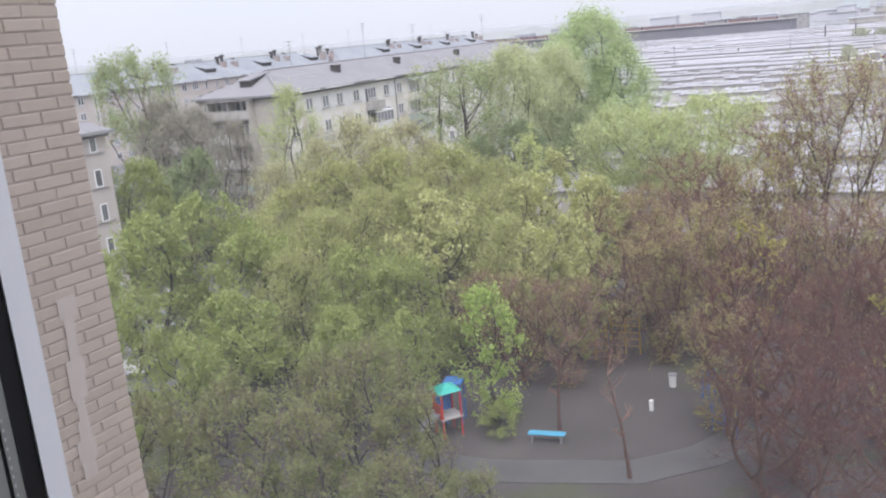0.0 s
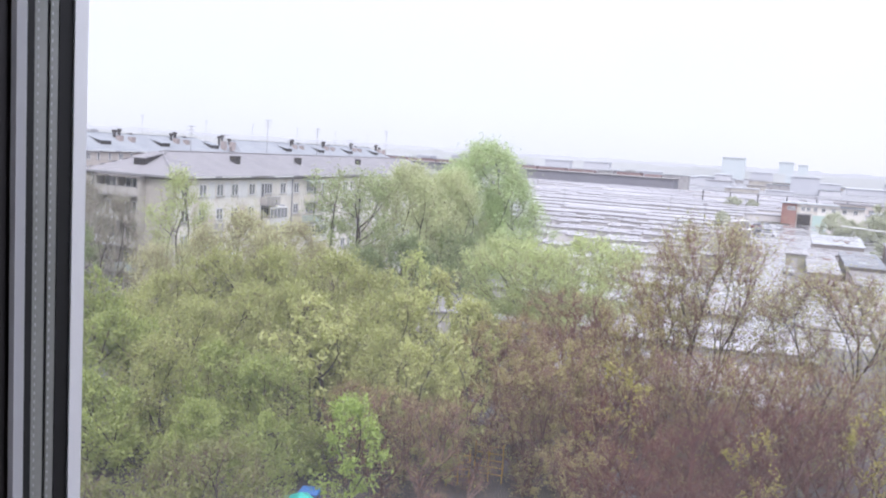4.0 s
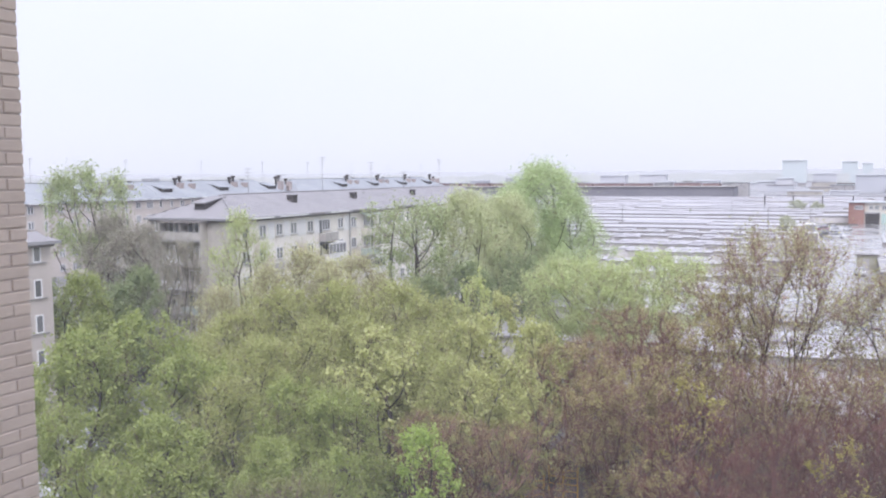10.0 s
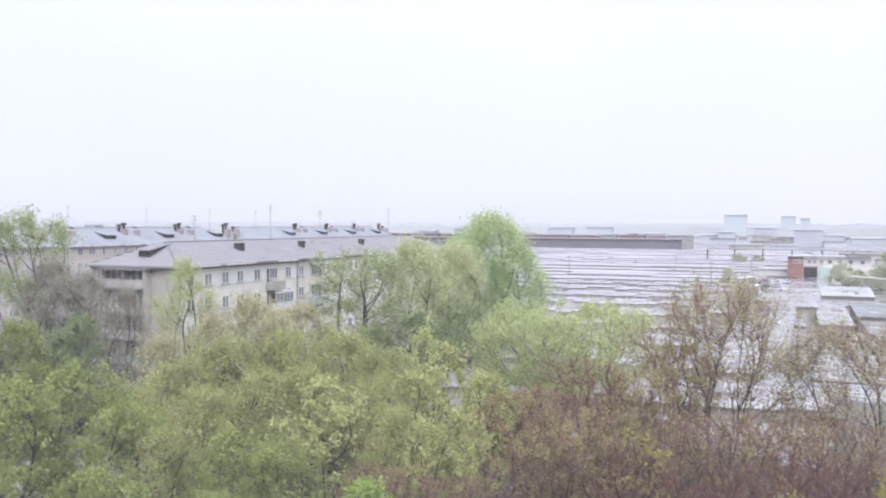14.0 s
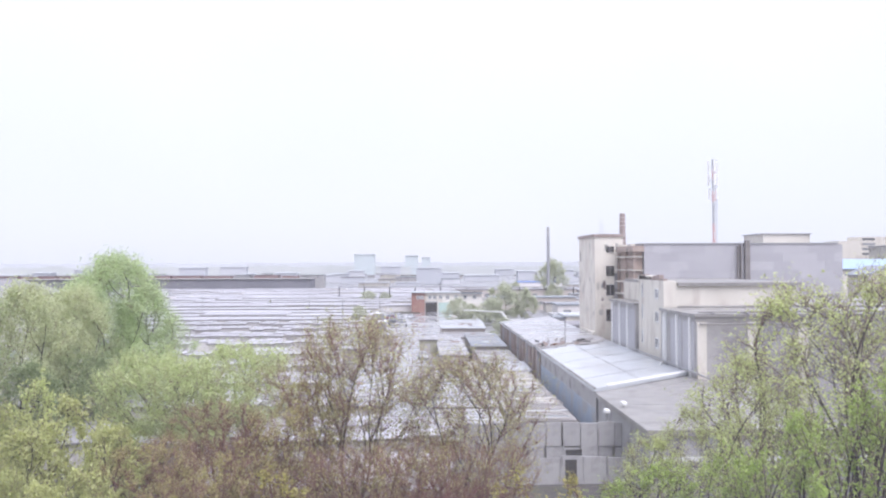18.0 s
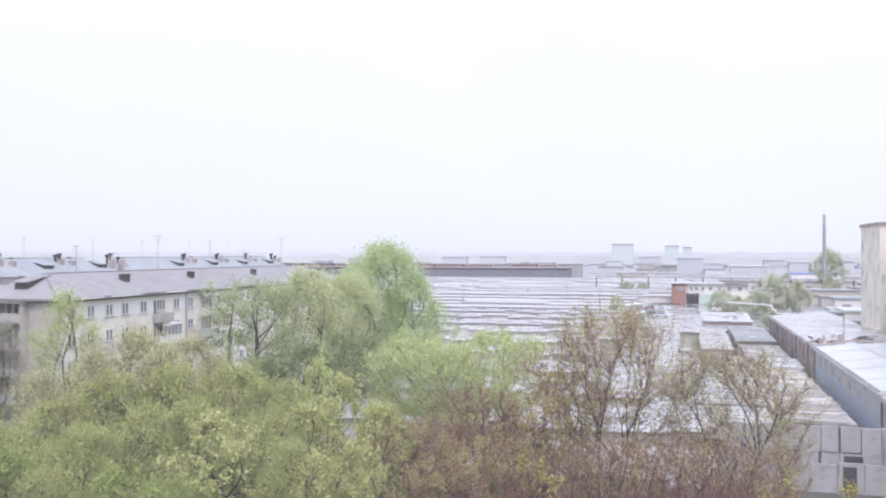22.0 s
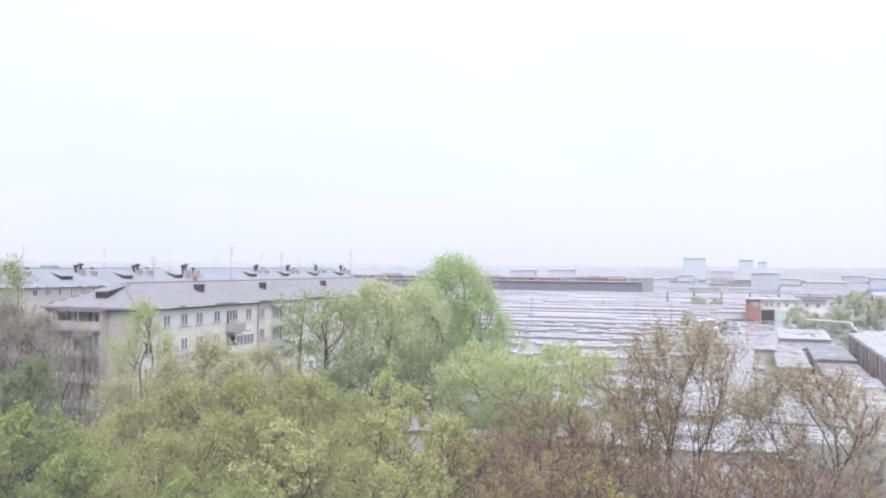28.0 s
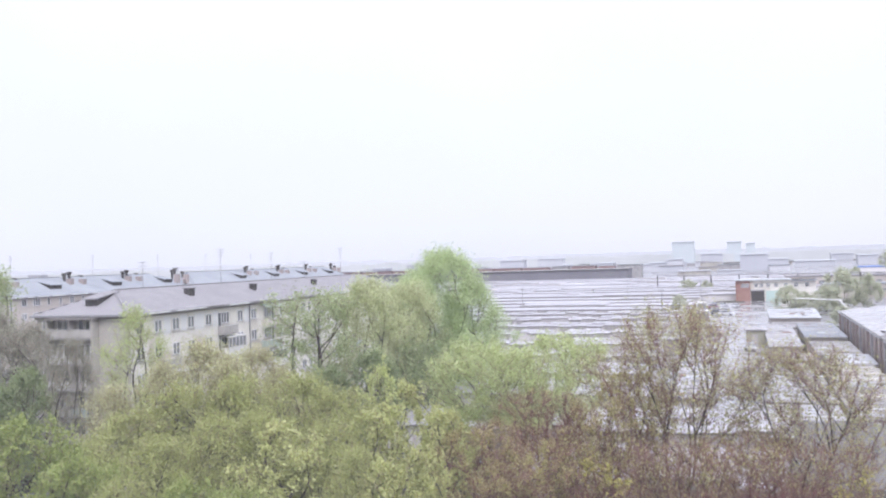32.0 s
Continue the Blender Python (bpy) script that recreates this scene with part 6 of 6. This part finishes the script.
stone = thing("marker_post", "short whitewashed post beside the path", "post", (-11.5, 41.0, 0))
part("shaft", boxes((-0.1, 0.1, -0.1, 0.1, 0, 0.6)), M_WHITE, stone, "", 0.03)
for x, y, h in ((-12.2, 47.7, 7.0), (-13.2, 49.0, 7.0), (-18.7, 37.4, 7.1)):
    plant("brown" if x > -18 else "bright", x, y, h, 1.5 if x > -18 else 1.7)
plant("shrub", -17.9, 36.3, 1.5, 1.1)


# ---- vehicles ----
def car(name, label, x, y, turn, colour, van=False, z=0.03):
    m = paint(name + " paint", colour)
    m.node_tree.nodes["Principled BSDF"].inputs["Coat Weight"].default_value = 0.8
    c = thing(name, label, name, (x, y, z), turn)
    L, W = (4.3, 1.7) if not van else (5.2, 1.95)
    prof = [(-L / 2, 0.3), (-L / 2, 0.75), (-L / 2 + 0.15, 0.85), (-L * 0.22, 0.92), (L / 2 - 0.1, 0.9), (L / 2, 0.7), (L / 2, 0.3)]
    cab = [(-L * 0.24, 0.9), (-L * 0.10, 1.42), (L * 0.22, 1.44), (L * 0.38, 0.9)]
    if van:
        prof = [(-L / 2, 0.35), (-L / 2, 1.0), (-L / 2 + 0.6, 1.15), (L / 2, 1.15), (L / 2, 0.35)]
        cab = [(-L / 2 + 0.7, 1.12), (-L / 2 + 1.3, 2.05), (L / 2 - 0.05, 2.1), (L / 2 - 0.02, 1.12)]
    bm = bmesh.new()
    solid(bm, [[(s, px, pz) for px, pz in prof] for s in (-W / 2, W / 2)])
    part("body", bm, m, c, "", 0.05)
    solid(bm := bmesh.new(), [[(s, px, pz) for px, pz in cab] for s in (-W / 2 + 0.12, W / 2 - 0.12)])
    part("cabin", bm, M_GLASSDARK if not van else m, c, "dark glazed cabin" if not van else "", 0.04)
    part("roof", boxes((-W / 2 + 0.16, W / 2 - 0.16, cab[1][0] + 0.02, cab[2][0], cab[2][1] - 0.04, cab[2][1] + 0.03)), m, c, "", 0.02)
    if van:
        part("windscreen", boxes((-W / 2 + 0.2, W / 2 - 0.2, cab[0][0] - 0.02, cab[0][0] + 0.1, 1.2, 1.8)), M_GLASSDARK, c)
    for sx in (-W / 2 + 0.05, W / 2 - 0.05):
        for py in (-L * 0.31, L * 0.31):
            wh_ = part("wheel", tube(bmesh.new(), (sx - 0.1, py, 0.31), (sx + 0.1, py, 0.31), 0.31, 0.31, 12), M_GASKET, c, "black tyre")
            part("rim", tube(bmesh.new(), (sx - 0.11, py, 0.31), (sx + 0.11, py, 0.31), 0.17, 0.17, 10), M_STEEL, wh_)
    for sx in (-W * 0.36, W * 0.36):
        part("headlight", boxes((sx - 0.15, sx + 0.15, -L / 2 - 0.02, -L / 2 + 0.05, 0.58, 0.72)), M_WHITE, c)
    return c


car("car", "white parked car under the courtyard trees", -44.2, 38.4, 20, (0.75, 0.76, 0.78))
car("car", "silver parked car on the courtyard drive", -52.5, 49.6, 70, (0.55, 0.57, 0.60))
car("car", "white parked car at the edge of the drive", -44.5, 52.0, 80, (0.72, 0.73, 0.75))
car("car", "pale parked car half hidden by trees", -49.5, 44.5, 60, (0.62, 0.63, 0.66))
car("car", "silver parked car beside the sheds", 1.2, 180, 5, (0.55, 0.57, 0.60))
car("van", "white delivery van in the garage yard", -17.8, 289, 10, (0.80, 0.80, 0.80), True)
for k, (x, y, c) in enumerate(((-4.6, 277, (0.7, 0.7, 0.72)), (-7.4, 281, (0.2, 0.2, 0.22)), (-5.2, 288, (0.6, 0.6, 0.62)), (-8.0, 294, (0.25, 0.24, 0.26)), (-5.8, 301, (0.65, 0.66, 0.68)), (-9.0, 309, (0.30, 0.12, 0.12)), (-6.4, 318, (0.5, 0.52, 0.55)), (-2.0, 313, (0.62, 0.63, 0.66)), (-9.3, 325, (0.16, 0.17, 0.2)))):
    car("car", "parked car in the wet garage yard", x, y, 80 + 12 * k, c)


for x, y, turn, w, l, h in ((-10.0, 258, 0, 2.6, 4.2, 2.8), (-12.8, 300, 10, 3.0, 5.0, 2.8)):
    k = thing("storage_container", "white metal storage container in the wet yard", "container", (x, y, 0.02), turn, group="yard containers")
    part("body", boxes((-w / 2, w / 2, -l / 2, l / 2, 0.1, h)), M_WHITE, k, "", 0.03)
    part("door", boxes((-w / 2 + 0.15, w / 2 - 0.15, -l / 2 - 0.04, -l / 2, 0.2, h - 0.2)), M_STEEL, k)
    part("skid", boxes((-w / 2 + 0.1, w / 2 - 0.1, -l / 2 + 0.2, l / 2 - 0.2, 0.0, 0.1)), M_GATE, k)


# ---- poles, pipes and distance ----
def pole(x, y, h, label="grey concrete lamp post among the garages"):
    p = thing("utility_pole", label, "pole", (x, y, 0), group="utility poles")
    part("shaft", tube(bmesh.new(), (0, 0, 0), (0, 0, h), 0.16, 0.1, 7), M_CONCRETE, p)
    part("crossarm", boxes((-0.8, 0.8, -0.05, 0.05, h - 0.6, h - 0.48)), M_STEEL, p)
    for s in (-0.7, 0.7):
        part("insulator", tube(bmesh.new(), (s, 0, h - 0.48), (s, 0, h - 0.3), 0.05, 0.04, 6), M_WHITE, p)


for x, y, h in ((-52, 190, 9), (-22, 196, 8), (-8.5, 212, 8.5), (-70, 290, 9), (-22, 262, 9), (-40, 330, 9), (-100, 360, 9), (-14, 330, 9), (30, 380, 9)):
    pole(x, y, h)
gantry = thing("pipe_gantry", "overhead pipe trestle on dark legs", "gantry")
part("pipe", tube(bmesh.new(), (-40, 455, 7.6), (90, 430, 7.6), 0.25, 0.25, 8), M_STEEL, gantry)
for k in range(11):
    x = -40 + 13 * k
    part("leg", boxes((x - 0.25, x + 0.25, 454.6 - 2.5 * k, 455.4 - 2.5 * k, 0, 7.4)), M_DARK, gantry)
gas = thing("gas_pipe", "thin pale overhead pipe with a step", "pipe")
bm = tube(bmesh.new(), (14, 262, 5.6), (24, 250, 5.6), 0.16, 0.16, 6)
tube(bm, (24, 250, 5.6), (25.5, 248, 3.6), 0.16, 0.16, 6)
tube(bm, (25.5, 248, 3.6), (42, 236, 3.6), 0.16, 0.16, 6)
part("tube", bm, M_WHITE, gas)
for x, y, h in ((14, 262, 5.6), (24, 250, 5.6), (33, 242.5, 3.6), (42, 236, 3.6)):
    part("leg", boxes((x - 0.08, x + 0.08, y - 0.08, y + 0.08, 0, h)), M_STEEL, gas)

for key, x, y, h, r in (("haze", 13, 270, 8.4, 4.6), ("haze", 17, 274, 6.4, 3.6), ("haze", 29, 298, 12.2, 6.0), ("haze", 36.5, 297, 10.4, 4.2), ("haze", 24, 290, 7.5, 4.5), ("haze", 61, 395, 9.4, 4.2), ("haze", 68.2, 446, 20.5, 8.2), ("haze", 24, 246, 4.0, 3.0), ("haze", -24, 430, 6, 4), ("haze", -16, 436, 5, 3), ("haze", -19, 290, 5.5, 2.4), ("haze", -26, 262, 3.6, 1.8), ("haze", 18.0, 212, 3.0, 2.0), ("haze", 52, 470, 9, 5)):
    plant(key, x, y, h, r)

# the haze over the far housing is put into this wall colour
M_FARFLAT = mat("haze-tinted distant housing", (0.46, 0.48, 0.52), (0.66, 0.66, 0.68), rough=1.0, scale=0.01, fine=0.1, random=0.6)
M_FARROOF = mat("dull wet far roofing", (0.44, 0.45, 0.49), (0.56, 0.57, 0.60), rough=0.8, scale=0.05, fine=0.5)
# low buildings beyond the annexe and the gatehouse
rnd = random.Random(21)
FAR_WALLS = [M_PINKWALL, M_GREYWALL, M_CONCRETE, M_OFFWHITE, M_GARAGEWALL]
FAR_ROOFS = [M_BITUMEN, M_TINROOF, M_ROOFMETAL, M_SLATE]


def far_block(x, y, w, d, h, wall=None, roof=None, label="low works building in the distance"):
    b = thing("works_building", label, "building")
    part("wall", boxes((x, x + w, y, y + d, 0, h)), wall or rnd.choice(FAR_WALLS), b)
    part("roof", boxes((x - 0.4, x + w + 0.4, y - 0.4, y + d + 0.4, h, h + 0.5)), roof or rnd.choice(FAR_ROOFS), b)
    if y > 600:
        return
    bm = bmesh.new()
    n = max(2, int(w / 6))
    for k in range(n):
        box(bm, x + w * (k + 0.3) / n, x + w * (k + 0.7) / n, y - 0.08, y, h * 0.45, h * 0.7)
    part("window_band", bm, M_GLASSDARK, b)


for x, y, w, d, h in ((36, 214, 16, 14, 4), (40, 236, 22, 12, 5), (34, 205, 10, 8, 3.2), (56, 262, 24, 14, 6), (48, 300, 20, 12, 5), (86, 300, 26, 16, 7), (70, 350, 40, 18, 6), (30, 365, 36, 12, 5), (120, 380, 50, 20, 8), (20, 440, 60, 16, 6), (100, 460, 60, 20, 7), (190, 560, 120, 30, 9)):
    far_block(x, y, w, d, h)
for k in range(46):
    y = 212 + 430 * rnd.random() ** 1.2
    x = 34 + (y - 200) * 0.05 + rnd.random() * y * 0.22
    far_block(x, y, rnd.uniform(6, 22), rnd.uniform(6, 14), rnd.uniform(2.6, 4.8), label="low pale works shed among wet yards")
for k in range(70):
    az, dd = rnd.uniform(-32, 30), rnd.uniform(670, 1250)
    x, y = at(az, dd)
    h = rnd.uniform(2.6, 6.5)
    f = thing("far_hall", "low hazy works hall in the distance", "building", group="far works halls")
    w = rnd.uniform(7, 28)
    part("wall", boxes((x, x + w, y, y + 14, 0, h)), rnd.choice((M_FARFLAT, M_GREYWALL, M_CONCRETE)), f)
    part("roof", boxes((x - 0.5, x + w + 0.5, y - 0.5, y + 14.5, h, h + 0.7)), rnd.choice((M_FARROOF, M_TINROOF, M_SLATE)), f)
far_block(60, 520, 26, 18, 8, roof=paint("blue sheet roof", (0.16, 0.26, 0.55)), label="low works building with a blue roof")
far_block(128, 262, 60, 24, 16.8, M_OFFWHITE, M_BITUMEN, "pale hall with a bright blue sheet roof")
bh = thing("blue_roof", "bright blue sloping sheet roof on a pale hall", "roof", (128, 262, 17.3))
part("sheet", solid(bmesh.new(), [[(-1, -1, 0), (61, -1, 0), (61, -1, 0.2), (-1, -1, 0.2)], [(-1, 12, 2.9), (61, 12, 2.9), (61, 12, 3.1), (-1, 12, 3.1)]]), paint("bright blue sheet", (0.38, 0.51, 0.70)), bh)
wg = thing("gabled_house", "white plastered gabled building with a slit window", "building", (101, 194, 0))
part("wall", solid(bmesh.new(), [[(0, y, 0), (9, y, 0), (9, y, 16.4), (4.5, y, 18.3), (0, y, 16.4)] for y in (0.0, 10.0)]), M_OFFWHITE, wg)
part("roof", solid(bmesh.new(), [[(-0.5, y, 16.3), (4.5, y, 18.4), (9.5, y, 16.3), (9.5, y, 16.55), (4.5, y, 18.65), (-0.5, y, 16.55)] for y in (-0.4, 10.4)]), M_TINROOF, wg)
part("slit_window", boxes((3.4, 4.2, -0.06, 0, 12.2, 14.8)), M_GLASSDARK, wg)
wb = thing("office_block", "white office block with dark window bands", "building", (196, 404, 0))
part("wall", boxes((0, 11, 0, 14, 0, 29.2), (11, 24, 0.5, 14, 0, 31.2)), M_OFFWHITE, wb)
for k in range(4):
    part("window_band", boxes((11.5, 17.5, 0.42, 0.5, 22.6 + 2.3 * k, 23.7 + 2.3 * k)), M_GLASSDARK, wb)
for az, d, h, w in ((-28.5, 420, 26, 60), (-31.5, 380, 30, 50)):
    far_block(*at(az, d), w, 16, h, M_GREYWALL, M_BITUMEN, "far grey office block")

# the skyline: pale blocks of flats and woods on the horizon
# distance haze is mixed into both of these base colours
M_FAR = mat("haze-tinted distant town", (0.64, 0.665, 0.70), (0.70, 0.725, 0.76), rough=1.0, scale=0.002, fine=0.02)
M_FARTREE = mat("haze-tinted distant woods", (0.57, 0.60, 0.60), (0.66, 0.68, 0.68), rough=1.0, scale=0.004, fine=0.05)


def skyline(d, z0, z1, step, material, name, label, seed):
    r = random.Random(seed)
    bm = bmesh.new()
    rings = []
    az = 75.0
    while az > -60:
        x, y = at(az, d)
        h = z0 + (z1 - z0) * (0.5 + 0.35 * noise.noise((az * 0.8, seed, 0.3)) + 0.3 * noise.noise((az * 3.1, seed, 1.7)) + 0.12 * noise.noise((az * 11.0, seed, 5.1))) + r.uniform(0, (z1 - z0) * 0.08)
        rings.append([(x, y, -2), (x * 1.03, y * 1.03, -2), (x * 1.03, y * 1.03, h), (x, y, h)])
        az -= step
    return tagged(part(name, solid(bm, rings), material), label, "backdrop", kind="structure")


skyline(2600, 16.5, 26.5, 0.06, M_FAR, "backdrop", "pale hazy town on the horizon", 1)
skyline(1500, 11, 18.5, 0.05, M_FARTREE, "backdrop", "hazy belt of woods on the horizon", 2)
for k in range(60):
    az = 60 - k * 1.75 + rnd.uniform(-0.5, 0.5)
    d = rnd.uniform(800, 1350)
    h = rnd.choice((6, 7, 9, 10, 12, 15))
    x, y = at(az, d)
    w = rnd.uniform(10, 38)
    f = thing("far_building", "pale hazy building on the outskirts", "building")
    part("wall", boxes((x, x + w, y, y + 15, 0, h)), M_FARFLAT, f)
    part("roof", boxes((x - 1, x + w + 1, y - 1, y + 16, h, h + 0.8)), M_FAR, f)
for az, d, w, h in ((3.4, 1450, 34, 34), (0.35, 1500, 22, 32), (-0.6, 1500, 14, 29)):
    x, y = at(az, d)
    f = thing("tower_block", "pale greenish tower block in the haze", "building")
    # facade colour paled to paint in the haze
    part("wall", boxes((x - w / 2, x + w / 2, y, y + 18, 0, h)), mat("haze-tinted pale green facade", (0.58, 0.64, 0.66), (0.63, 0.69, 0.71), rough=1.0, scale=0.05, fine=0.3), f)
    part("roof", boxes((x - w / 2 - 1, x + w / 2 + 1, y - 1, y + 19, h, h + 1)), M_FAR, f)

brick_wall()
